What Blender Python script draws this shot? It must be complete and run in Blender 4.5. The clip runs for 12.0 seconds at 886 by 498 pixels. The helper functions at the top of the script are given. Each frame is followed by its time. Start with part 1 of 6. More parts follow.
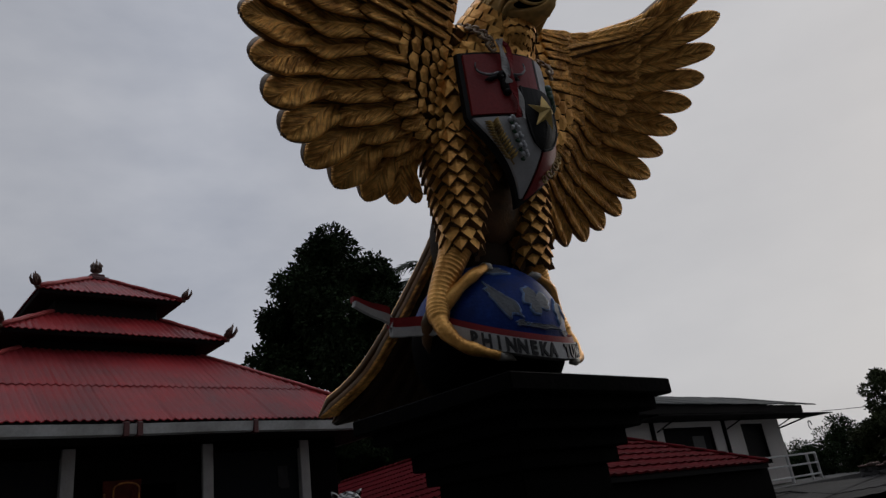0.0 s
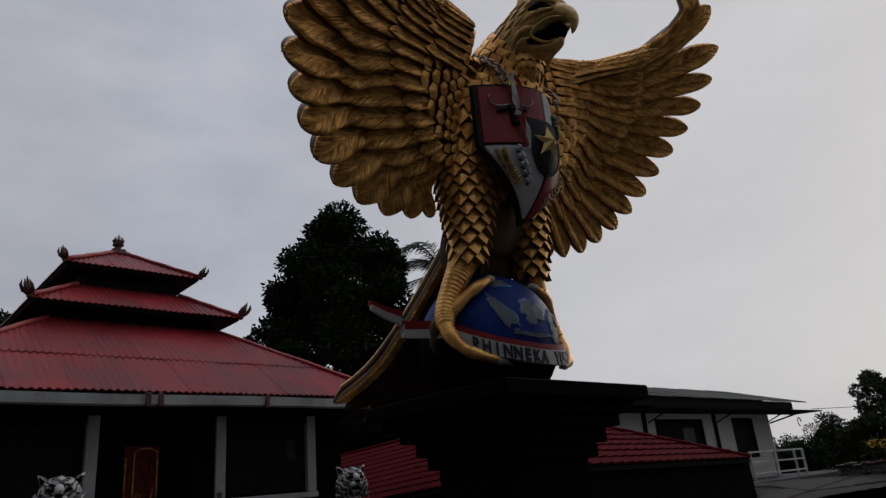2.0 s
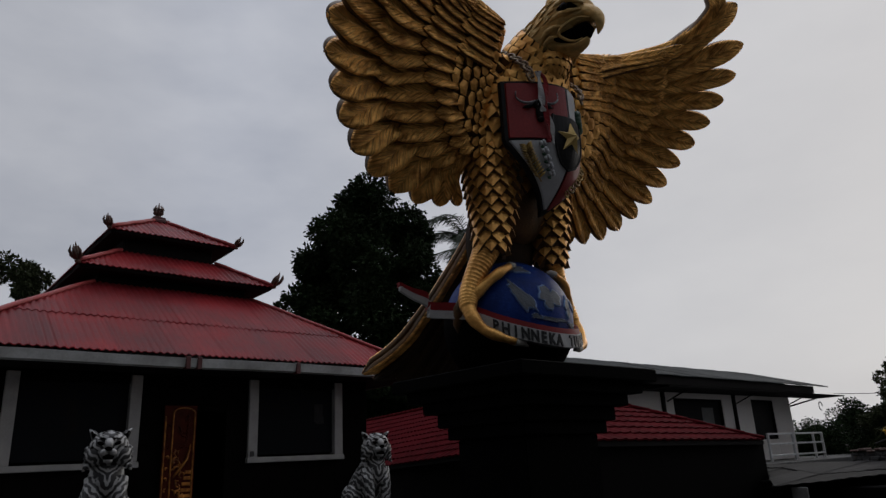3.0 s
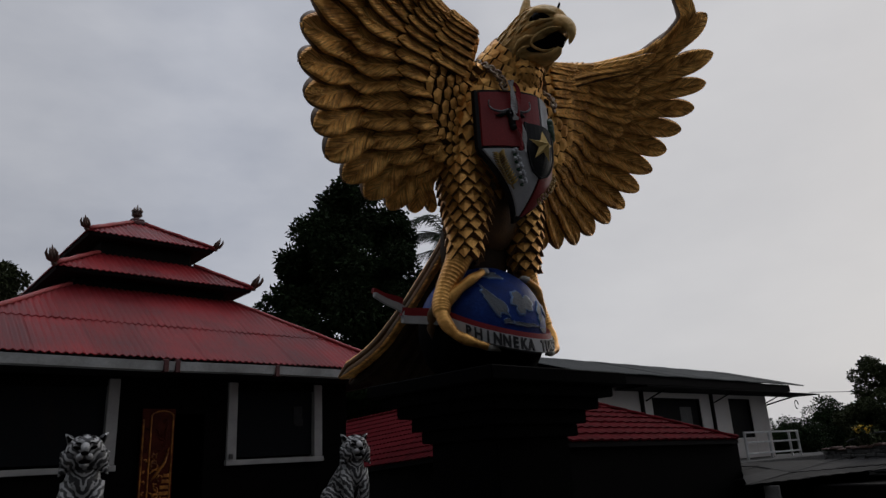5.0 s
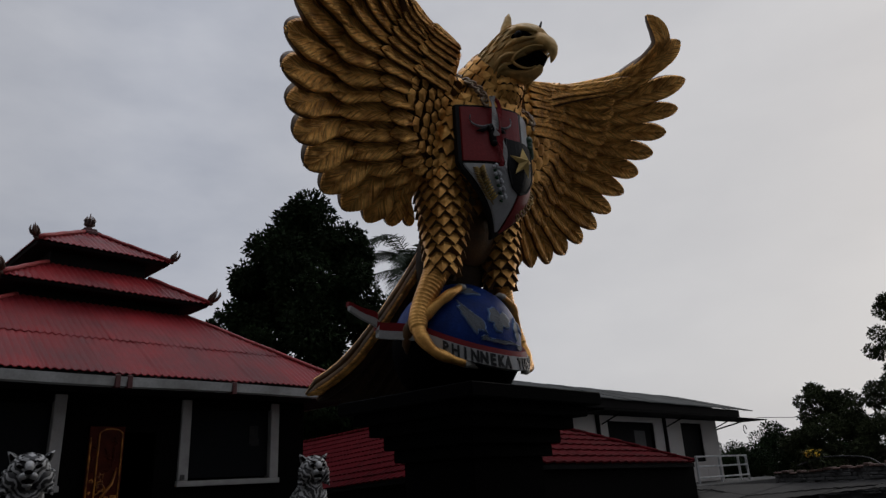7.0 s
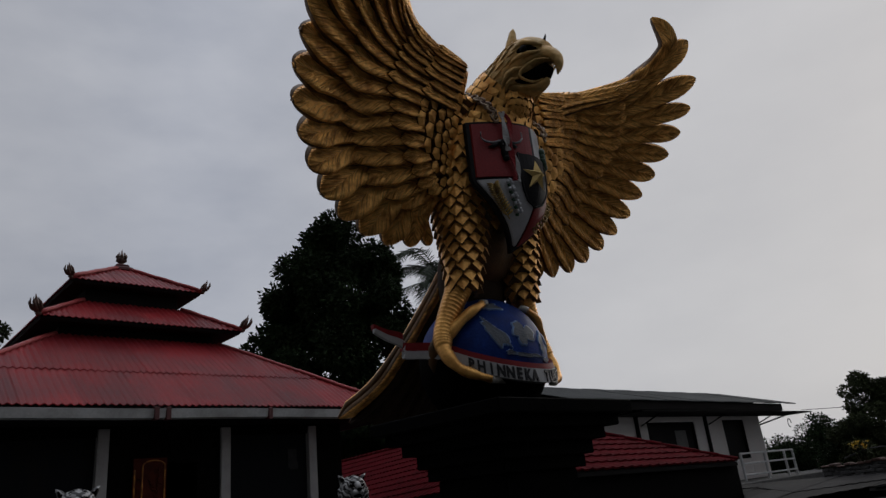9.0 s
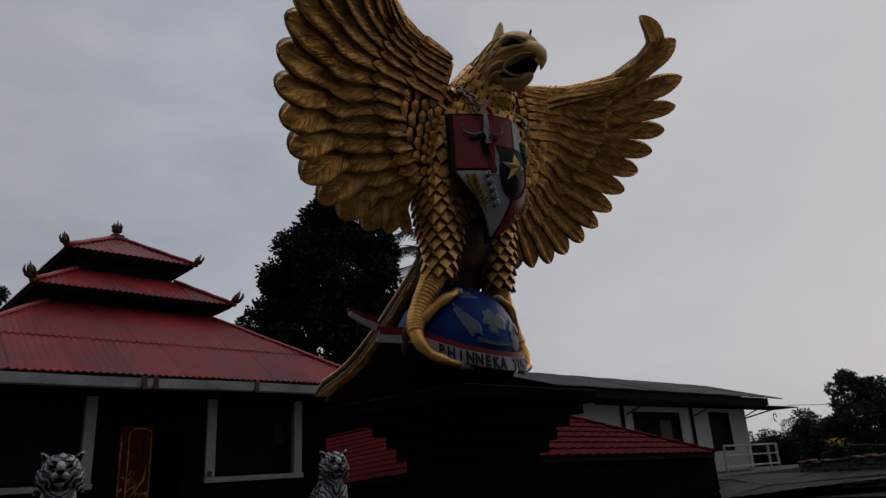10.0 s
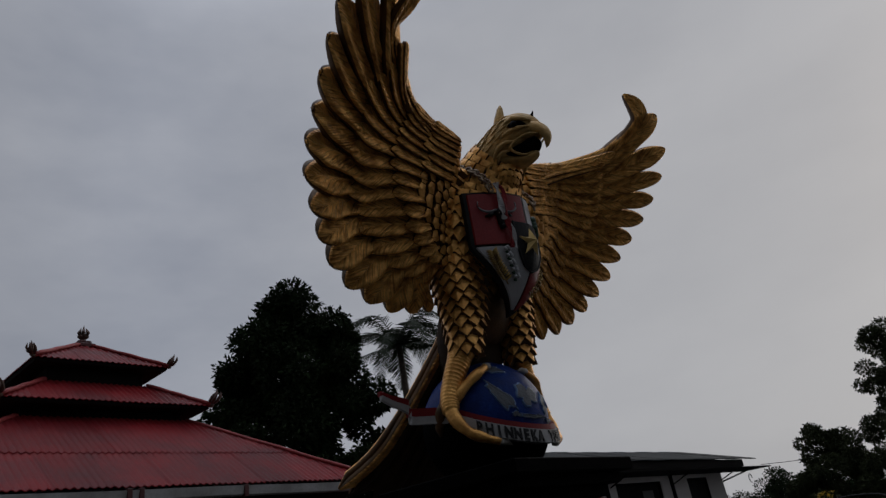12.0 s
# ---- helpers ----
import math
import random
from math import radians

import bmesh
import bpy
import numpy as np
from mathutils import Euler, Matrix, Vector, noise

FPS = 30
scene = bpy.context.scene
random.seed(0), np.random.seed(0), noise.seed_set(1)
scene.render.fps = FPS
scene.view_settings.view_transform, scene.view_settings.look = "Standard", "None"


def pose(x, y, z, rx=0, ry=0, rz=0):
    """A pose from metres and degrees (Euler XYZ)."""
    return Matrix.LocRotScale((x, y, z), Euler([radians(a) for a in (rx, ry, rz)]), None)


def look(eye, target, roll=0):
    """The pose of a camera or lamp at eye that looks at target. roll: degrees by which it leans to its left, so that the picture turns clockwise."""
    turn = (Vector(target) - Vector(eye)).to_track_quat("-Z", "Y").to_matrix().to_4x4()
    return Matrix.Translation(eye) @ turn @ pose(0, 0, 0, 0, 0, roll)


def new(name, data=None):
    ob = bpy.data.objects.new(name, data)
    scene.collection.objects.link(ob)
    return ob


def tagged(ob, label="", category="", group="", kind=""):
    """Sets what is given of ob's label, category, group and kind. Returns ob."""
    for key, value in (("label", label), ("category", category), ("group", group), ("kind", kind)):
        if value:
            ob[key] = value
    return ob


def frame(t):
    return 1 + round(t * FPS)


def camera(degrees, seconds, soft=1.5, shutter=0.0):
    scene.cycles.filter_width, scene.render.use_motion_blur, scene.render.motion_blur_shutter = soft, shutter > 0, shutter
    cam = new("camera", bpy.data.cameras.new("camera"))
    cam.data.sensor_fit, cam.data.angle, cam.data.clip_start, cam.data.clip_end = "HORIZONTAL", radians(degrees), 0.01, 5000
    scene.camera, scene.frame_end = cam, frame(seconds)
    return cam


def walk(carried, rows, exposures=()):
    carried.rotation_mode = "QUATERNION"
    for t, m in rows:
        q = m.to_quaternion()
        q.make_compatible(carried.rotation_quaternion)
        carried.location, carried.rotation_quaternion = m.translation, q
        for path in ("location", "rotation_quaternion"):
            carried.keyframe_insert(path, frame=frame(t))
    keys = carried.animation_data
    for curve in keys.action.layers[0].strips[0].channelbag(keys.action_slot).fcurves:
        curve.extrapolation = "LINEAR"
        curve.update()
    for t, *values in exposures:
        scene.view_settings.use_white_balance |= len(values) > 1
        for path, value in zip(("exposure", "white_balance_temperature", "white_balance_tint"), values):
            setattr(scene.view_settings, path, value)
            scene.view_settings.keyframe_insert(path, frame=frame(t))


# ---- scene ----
cam = camera(66.0, 12.0, 1.4)
PATH = [
    (0, (0.02, 0.421, 1.742), (1.323, 1.754, 2.467), -8.2),
    (0.5, (-0.073, 0.439, 1.75), (1.175, 1.854, 2.413), -7.1),
    (1, (-0.202, 0.285, 1.775), (1.002, 1.696, 2.522), -6.0),
    (1.5, (-0.282, 0.096, 1.763), (0.96, 1.514, 2.431), -5.6),
    (2, (-0.398, -0.015, 1.781), (0.902, 1.35, 2.448), -5.3),
    (2.5, (-0.539, -0.123, 1.781), (0.722, 1.322, 2.349), -3.5),
    (3, (-0.642, -0.312, 1.782), (0.612, 1.13, 2.373), -2.8),
    (3.2, (-0.599, -0.322, 1.847), (0.703, 1.082, 2.425), -1.7),
    (5, (-0.64, -0.432, 1.807), (0.65, 0.979, 2.394), -3.2),
    (5.5, (-0.641, -0.378, 1.813), (0.643, 1.043, 2.389), -2.5),
    (6, (-0.673, -0.33, 1.796), (0.651, 1.047, 2.387), -2.7),
    (6.5, (-0.701, -0.293, 1.788), (0.658, 1.039, 2.401), -3.1),
    (7, (-0.706, -0.236, 1.789), (0.668, 1.068, 2.429), -3.0),
    (7.5, (-0.716, -0.267, 1.786), (0.625, 1.052, 2.467), -4.8),
    (7.7, (-0.7, -0.257, 1.784), (0.635, 1.061, 2.478), -5.3),
    (9.3, (-0.708, -0.402, 1.84), (0.601, 0.957, 2.503), -6.0),
    (9.5, (-0.685, -0.493, 1.844), (0.64, 0.867, 2.474), -5.7),
    (10, (-0.658, -0.582, 1.823), (0.659, 0.789, 2.444), -3.6),
    (10.5, (-0.797, -0.585, 1.827), (0.559, 0.678, 2.579), -6.2),
    (11, (-0.955, -0.583, 1.806), (0.566, 0.483, 2.547), -6.3),
    (11.5, (-1.014, -0.395, 1.771), (0.516, 0.657, 2.516), -10.6),
    (12, (-1.143, -0.172, 1.813), (0.239, 1.011, 2.646), -9.5),
]
walk(cam, [(t, look(eye, target, roll)) for t, eye, target, roll in PATH],
     [(0.0, -0.06, 6500, 10), (2.0, 0.03, 6500, 10), (3.2, 0.06, 6500, 10), (7.7, 0.02, 6500, 10), (9.5, -0.12, 6450, 10), (11.0, -0.30, 6410, 10), (12.0, -0.46, 6340, 10)])

# ---- world, sun, exposure ----
def link(nt, a, b):
    nt.links.new(a, b)


def overcast_sky():
    w = bpy.data.worlds.new("sky")
    scene.world = w
    w.use_nodes = True
    nt = w.node_tree
    nt.nodes.clear()
    N = nt.nodes.new
    out, bg = N("ShaderNodeOutputWorld"), N("ShaderNodeBackground")
    sky = N("ShaderNodeTexSky")
    sky.sky_type, sky.sun_disc = "NISHITA", False
    sky.sun_elevation, sky.sun_rotation = radians(22), radians(100)
    sky.air_density, sky.dust_density, sky.ozone_density = 1.0, 4.0, 1.0
    co, mp = N("ShaderNodeTexCoord"), N("ShaderNodeMapping")
    mp.inputs["Scale"].default_value = (1.0, 1.0, 2.2)
    mp.inputs["Location"].default_value = (0.35, 0.1, 0.2)
    link(nt, co.outputs["Generated"], mp.inputs["Vector"])
    noi, no2 = N("ShaderNodeTexNoise"), N("ShaderNodeTexNoise")
    for n, sc, de, ro in ((noi, 1.7, 5.0, 0.5), (no2, 4.5, 6.0, 0.55)):
        n.inputs["Scale"].default_value, n.inputs["Detail"].default_value, n.inputs["Roughness"].default_value = sc, de, ro
        link(nt, mp.outputs["Vector"], n.inputs["Vector"])
    add = N("ShaderNodeMath")
    add.operation = "MULTIPLY_ADD"
    add.inputs[1].default_value = 0.35
    link(nt, no2.outputs["Fac"], add.inputs[0])
    link(nt, noi.outputs["Fac"], add.inputs[2])
    ramp = N("ShaderNodeValToRGB")
    e = ramp.color_ramp.elements
    e[0].position, e[0].color = 0.42, (0.33, 0.352, 0.412, 1)
    e[1].position, e[1].color = 0.80, (0.535, 0.547, 0.590, 1)
    link(nt, add.outputs[0], ramp.inputs["Fac"])
    # warm brighter cloud low in the east, where the sun stands behind it
    dot = N("ShaderNodeVectorMath")
    dot.operation = "DOT_PRODUCT"
    dot.inputs[1].default_value = Vector((0.95, 0.15, 0.25)).normalized()
    link(nt, co.outputs["Generated"], dot.inputs[0])
    glow = N("ShaderNodeMapRange")
    glow.inputs["From Min"].default_value, glow.inputs["From Max"].default_value = 0.55, 1.0
    glow.inputs["To Min"].default_value, glow.inputs["To Max"].default_value = 0.0, 0.68
    link(nt, dot.outputs["Value"], glow.inputs["Value"])
    warm = N("ShaderNodeMix")
    warm.data_type = "RGBA"
    warm.inputs["B"].default_value = (0.500, 0.490, 0.485, 1)
    link(nt, glow.outputs["Result"], warm.inputs["Factor"])
    link(nt, ramp.outputs["Color"], warm.inputs["A"])
    # the clear sky above shows faintly through the cloud
    dim = N("ShaderNodeVectorMath")
    dim.operation = "SCALE"
    dim.inputs["Scale"].default_value = 0.004
    link(nt, sky.outputs["Color"], dim.inputs[0])
    mix = N("ShaderNodeMix")
    mix.data_type, mix.blend_type = "RGBA", "ADD"
    mix.inputs["Factor"].default_value = 1.0
    link(nt, warm.outputs["Result"], mix.inputs["A"])
    link(nt, dim.outputs["Vector"], mix.inputs["B"])
    # the cloud is thinner towards the light: less than half as bright in the west, behind the camera
    lit = N("ShaderNodeVectorMath")
    lit.operation = "DOT_PRODUCT"
    lit.inputs[1].default_value = Vector((0.72, 0.66, 0.22)).normalized()
    link(nt, co.outputs["Generated"], lit.inputs[0])
    fall = N("ShaderNodeMapRange")
    fall.interpolation_type = "SMOOTHSTEP"
    fall.inputs["From Min"].default_value, fall.inputs["From Max"].default_value = -0.8, 0.55
    fall.inputs["To Min"].default_value, fall.inputs["To Max"].default_value = WEST_SKY, 1.0
    link(nt, lit.outputs["Value"], fall.inputs["Value"])
    west = N("ShaderNodeVectorMath")
    west.operation = "SCALE"
    link(nt, mix.outputs["Result"], west.inputs[0])
    link(nt, fall.outputs["Result"], west.inputs["Scale"])
    # a heavier bank of cloud in the north and west
    bank = N("ShaderNodeVectorMath")
    bank.operation = "DOT_PRODUCT"
    bank.inputs[1].default_value = Vector((0.96, -0.17, 0.20)).normalized()
    link(nt, co.outputs["Generated"], bank.inputs[0])
    dull = N("ShaderNodeMapRange")
    dull.interpolation_type = "SMOOTHSTEP"
    dull.inputs["From Min"].default_value, dull.inputs["From Max"].default_value = 0.02, 0.38
    dull.inputs["To Min"].default_value, dull.inputs["To Max"].default_value = 0.80, 1.0
    link(nt, bank.outputs["Value"], dull.inputs["Value"])
    heavy = N("ShaderNodeVectorMath")
    heavy.operation = "SCALE"
    link(nt, west.outputs["Vector"], heavy.inputs[0])
    link(nt, dull.outputs["Result"], heavy.inputs["Scale"])
    # an overcast sky is brightest overhead
    up = N("ShaderNodeSeparateXYZ")
    link(nt, co.outputs["Generated"], up.inputs[0])
    high = N("ShaderNodeMapRange")
    high.interpolation_type = "SMOOTHSTEP"
    high.inputs["From Min"].default_value, high.inputs["From Max"].default_value = 0.66, 1.0
    high.inputs["To Min"].default_value, high.inputs["To Max"].default_value = 1.0, ZENITH
    link(nt, up.outputs["Z"], high.inputs["Value"])
    over = N("ShaderNodeVectorMath")
    over.operation = "SCALE"
    link(nt, heavy.outputs["Vector"], over.inputs[0])
    link(nt, high.outputs["Result"], over.inputs["Scale"])
    link(nt, over.outputs["Vector"], bg.inputs["Color"])
    bg.inputs["Strength"].default_value = SKY_STRENGTH
    link(nt, bg.outputs["Background"], out.inputs["Surface"])


SKY_STRENGTH, WEST_SKY, ZENITH = 1.06, 0.40, 3.0
overcast_sky()
sun = new("sun", bpy.data.lights.new("sun", "SUN"))
sun.data.energy, sun.data.angle, sun.data.color = 0.3, radians(25), (1.0, 0.94, 0.86)
sun.matrix_world = look((60, 10, 26), (0, 0, 0))


# ---- materials ----
def material(name, base, rough=0.6, metal=0.0, vary=0.25, scale=6.0, fine=60.0, bump=0.15, bump_dist=0.01, second=None, ramp=(0.35, 0.65), rand=0.0, island=False, spec=0.5, coords="Object"):
    """Two-scale noise over a base colour, with bump; second: stain colour mixed by the coarse noise."""
    m = bpy.data.materials.new(name)
    m.use_nodes = True
    nt = m.node_tree
    N = nt.nodes.new
    b = nt.nodes["Principled BSDF"]
    co = N("ShaderNodeTexCoord")
    n1, n2 = N("ShaderNodeTexNoise"), N("ShaderNodeTexNoise")
    for n, sc, de in ((n1, scale, 5.0), (n2, fine, 4.0)):
        n.inputs["Scale"].default_value, n.inputs["Detail"].default_value = sc, de
        link(nt, co.outputs[coords], n.inputs["Vector"])
    r = N("ShaderNodeValToRGB")
    r.color_ramp.elements[0].position, r.color_ramp.elements[1].position = ramp
    dark = second or tuple(c * (1 - vary) for c in base)
    r.color_ramp.elements[0].color, r.color_ramp.elements[1].color = (*dark, 1), (*base, 1)
    link(nt, n1.outputs["Fac"], r.inputs["Fac"])
    grain = N("ShaderNodeMapRange")
    grain.inputs["To Min"].default_value, grain.inputs["To Max"].default_value = 1 - vary * 0.8, 1 + vary * 0.8
    link(nt, n2.outputs["Fac"], grain.inputs["Value"])
    hsv = N("ShaderNodeHueSaturation")
    link(nt, r.outputs["Color"], hsv.inputs["Color"])
    val = grain.outputs["Result"]
    if rand:
        info = N("ShaderNodeNewGeometry") if island else N("ShaderNodeObjectInfo")
        rr = N("ShaderNodeMapRange")
        rr.inputs["To Min"].default_value, rr.inputs["To Max"].default_value = 1 - rand, 1 + rand
        link(nt, info.outputs["Random Per Island" if island else "Random"], rr.inputs["Value"])
        mu = N("ShaderNodeMath")
        mu.operation = "MULTIPLY"
        link(nt, val, mu.inputs[0])
        link(nt, rr.outputs["Result"], mu.inputs[1])
        val = mu.outputs[0]
    link(nt, val, hsv.inputs["Value"])
    link(nt, hsv.outputs["Color"], b.inputs["Base Color"])
    rg = N("ShaderNodeMapRange")
    rg.inputs["To Min"].default_value, rg.inputs["To Max"].default_value = max(0.05, rough - 0.12), min(1.0, rough + 0.12)
    link(nt, n1.outputs["Fac"], rg.inputs["Value"])
    link(nt, rg.outputs["Result"], b.inputs["Roughness"])
    b.inputs["Metallic"].default_value = metal
    b.inputs["Specular IOR Level"].default_value = spec
    if bump:
        bp = N("ShaderNodeBump")
        bp.inputs["Strength"].default_value, bp.inputs["Distance"].default_value = bump, bump_dist
        link(nt, n2.outputs["Fac"], bp.inputs["Height"])
        link(nt, bp.outputs["Normal"], b.inputs["Normal"])
    return m


def feather_gold(name, base, dark):
    """Gold paint on cast feathers: herringbone barbs along the feather, old wash and groove shade in the colour."""
    m = material(name, base, rough=0.40, metal=0.65, vary=0.3, scale=9.0, fine=45.0, bump=0.0, second=dark, ramp=(0.3, 0.6))
    nt = m.node_tree
    N = nt.nodes.new
    b = nt.nodes["Principled BSDF"]
    uv, sep = N("ShaderNodeUVMap"), N("ShaderNodeSeparateXYZ")
    uv.uv_map = "UVMap"
    link(nt, uv.outputs["UV"], sep.inputs[0])
    side = N("ShaderNodeMath")
    side.operation = "ABSOLUTE"
    link(nt, sep.outputs["Y"], side.inputs[0])
    # strokes leave the quill at a slant: short across them, long along them
    skew, along = N("ShaderNodeMath"), N("ShaderNodeMath")
    skew.operation, along.operation = "MULTIPLY_ADD", "MULTIPLY_ADD"
    skew.inputs[1].default_value, along.inputs[1].default_value = -1.9, 0.12
    link(nt, side.outputs[0], skew.inputs[0])
    link(nt, sep.outputs["X"], skew.inputs[2])
    link(nt, sep.outputs["X"], along.inputs[0])
    link(nt, sep.outputs["Y"], along.inputs[2])
    stroke, noi = N("ShaderNodeCombineXYZ"), N("ShaderNodeTexNoise")
    link(nt, skew.outputs[0], stroke.inputs["X"])
    link(nt, along.outputs[0], stroke.inputs["Y"])
    info, shift = N("ShaderNodeNewGeometry"), N("ShaderNodeMath")
    shift.operation, shift.inputs[1].default_value = "MULTIPLY", 9.0
    link(nt, info.outputs["Random Per Island"], shift.inputs[0])
    link(nt, shift.outputs[0], stroke.inputs["Z"])
    stretch = N("ShaderNodeMapping")
    stretch.inputs["Scale"].default_value = (40.0, 11.0, 1.0)
    link(nt, stroke.outputs[0], stretch.inputs["Vector"])
    link(nt, stretch.outputs[0], noi.inputs["Vector"])
    noi.inputs["Scale"].default_value, noi.inputs["Detail"].default_value, noi.inputs["Roughness"].default_value = 1.0, 2.0, 0.5
    # carved strokes darkened in the colour: old wash and groove shade together
    wash_shade = N("ShaderNodeMapRange")
    wash_shade.inputs["From Min"].default_value, wash_shade.inputs["From Max"].default_value = 0.34, 0.54
    wash_shade.inputs["To Min"].default_value, wash_shade.inputs["To Max"].default_value = 0.50, 1.0
    link(nt, noi.outputs["Fac"], wash_shade.inputs["Value"])
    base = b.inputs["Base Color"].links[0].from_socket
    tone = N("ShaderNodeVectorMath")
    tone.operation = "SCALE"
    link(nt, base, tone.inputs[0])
    link(nt, wash_shade.outputs["Result"], tone.inputs["Scale"])
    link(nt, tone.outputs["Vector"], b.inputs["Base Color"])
    bp = N("ShaderNodeBump")
    bp.inputs["Strength"].default_value, bp.inputs["Distance"].default_value = 1.0, 0.028
    link(nt, noi.outputs["Fac"], bp.inputs["Height"])
    link(nt, bp.outputs["Normal"], b.inputs["Normal"])
    return m


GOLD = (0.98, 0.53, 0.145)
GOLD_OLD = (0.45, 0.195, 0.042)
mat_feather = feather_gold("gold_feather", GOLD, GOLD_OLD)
mat_gold = material("gold_paint", (0.86, 0.46, 0.125), rough=0.40, metal=0.6, vary=0.3, scale=6, fine=50, bump=0.3, second=GOLD_OLD, ramp=(0.28, 0.6))
# darker gold for gaps, edges and undersides: old wash and shade in one colour
mat_gold_shade = material("wash_shade_gold", (0.13, 0.058, 0.014), rough=0.6, metal=0.2, vary=0.35, scale=6, fine=50, bump=0.4, second=(0.06, 0.032, 0.010))
# near-black brown: shade under tail and belly put into the colour
mat_tail_dark = material("shaded_underside", (0.035, 0.020, 0.010), rough=0.75, vary=0.4, scale=6, fine=40, bump=0.4, spec=0.15)
mat_head = material("pale_gold_paint", (0.60, 0.37, 0.125), rough=0.5, metal=0.25, vary=0.3, scale=8, fine=26, bump=0.7, bump_dist=0.015, second=(0.36, 0.24, 0.08))
mat_mouth = material("dark_mouth", (0.004, 0.003, 0.003), rough=0.9, spec=0.0, bump=0)
mat_eye = material("black_gloss", (0.006, 0.005, 0.005), spec=0.06, rough=0.4, bump=0)
mat_claw = material("grey_claw", (0.42, 0.40, 0.36), rough=0.5)
mat_chain = material("worn_painted_chain", (0.42, 0.33, 0.22), rough=0.5, metal=0.2, vary=0.5, scale=20, fine=80, second=(0.12, 0.06, 0.04))
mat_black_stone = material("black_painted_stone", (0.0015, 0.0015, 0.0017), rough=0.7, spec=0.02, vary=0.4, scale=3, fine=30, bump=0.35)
mat_blue = material("blue_globe_paint", (0.008, 0.036, 0.20), spec=0.12, rough=0.48, vary=0.4, scale=5, fine=40, bump=0.3, second=(0.004, 0.020, 0.12))
mat_land = material("grey_land_paint", (0.10, 0.115, 0.135), rough=0.55, vary=0.4, scale=9, fine=60, bump=0.4)
mat_coast = material("pale_coast_relief", (0.16, 0.27, 0.50), rough=0.4, vary=0.3, scale=12, fine=70, bump=0.5)
mat_banner_red = material("banner_red_paint", (0.20, 0.010, 0.013), spec=0.2, rough=0.6, vary=0.3, scale=6, fine=60)
mat_banner_white = material("banner_white_paint", (0.40, 0.40, 0.40), spec=0.2, rough=0.6, vary=0.18, scale=7, fine=60)
mat_letter = material("black_letter_paint", (0.012, 0.012, 0.014), rough=0.4)
mat_shield_red = material("shield_red_paint", (0.20, 0.011, 0.013), spec=0.35, rough=0.42, vary=0.3, scale=6, fine=50, second=(0.22, 0.012, 0.014))
mat_shield_white = material("shield_white_paint", (0.45, 0.46, 0.475), rough=0.45, vary=0.15, scale=6, fine=50)
mat_shield_black = material("shield_black_paint", (0.008, 0.008, 0.009), spec=0.15, rough=0.5)
mat_star = material("star_gold_paint", (0.66, 0.47, 0.16), rough=0.4, metal=0.35)
mat_green = material("dark_green_paint", (0.02, 0.07, 0.035), rough=0.5)
mat_dark_paper = material("dim_paper", (0.035, 0.035, 0.036), rough=0.8, spec=0.05, vary=0.3, scale=8)
mat_horn = material("dark_silver_paint", (0.20, 0.20, 0.21), rough=0.4, metal=0.4, vary=0.4, scale=20, second=(0.05, 0.05, 0.055))
mat_silver = material("silver_relief_paint", (0.55, 0.57, 0.60), rough=0.4, metal=0.3)
mat_roof_red = material("red_painted_sheet", (0.22, 0.018, 0.021), spec=0.10, rough=0.45, vary=0.22, scale=1.3, fine=22, bump=0.12, second=(0.12, 0.014, 0.017), rand=0.18)
mat_roof_edge = material("red_ridge_cap", (0.30, 0.05, 0.05), spec=0.2, rough=0.5, vary=0.25, scale=3, fine=30)
mat_soffit = material("black_soffit", (0.008, 0.007, 0.007), spec=0.15, rough=0.85, vary=0.4, scale=4)
mat_fascia = material("weathered_white_gutter", (0.44, 0.45, 0.45), rough=0.5, vary=0.3, scale=2.4, fine=25, second=(0.27, 0.27, 0.26), ramp=(0.30, 0.58))
mat_bracket = material("dark_red_bracket", (0.07, 0.012, 0.012), rough=0.6)
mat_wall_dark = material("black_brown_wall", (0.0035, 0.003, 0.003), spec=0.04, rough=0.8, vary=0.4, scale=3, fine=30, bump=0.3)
mat_frame_white = material("off_white_window_frame", (0.37, 0.36, 0.35), rough=0.6, vary=0.2, scale=4, fine=40)
mat_ornament = material("gilded_ornament", (0.58, 0.40, 0.12), rough=0.45, metal=0.4, vary=0.4, scale=8, fine=60, second=(0.16, 0.10, 0.04))
mat_ornament_dark = material("tarnished_ornament", (0.10, 0.055, 0.04), rough=0.6, metal=0.2, vary=0.4, scale=9, fine=50)
mat_door_gilt = material("red_gold_door_gilding", (0.62, 0.25, 0.045), rough=0.35, metal=0.35, vary=0.45, scale=10, fine=60, second=(0.16, 0.05, 0.015))
mat_door = material("red_brown_carved_door", (0.075, 0.013, 0.006), spec=0.08, rough=0.5, vary=0.4, scale=7, fine=60, bump=0.5)
mat_tile = material("red_roof_tile", (0.088, 0.005, 0.008), spec=0.03, rough=0.85, vary=0.3, scale=4, fine=40, bump=0.3, second=(0.05, 0.003, 0.005), rand=0.2)
mat_wall_white = material("white_render_wall", (0.70, 0.665, 0.64), rough=0.8, vary=0.12, scale=0.9, fine=25, second=(0.62, 0.57, 0.54), ramp=(0.25, 0.5))
mat_dark_trim = material("dark_trim_paint", (0.010, 0.009, 0.009), rough=0.75, spec=0.06)
mat_sheet_grey = material("grey_roof_sheet", (0.030, 0.029, 0.029), spec=0.05, rough=0.85, vary=0.3, scale=0.9, fine=15, bump=0.2, second=(0.016, 0.016, 0.016), rand=0.3)
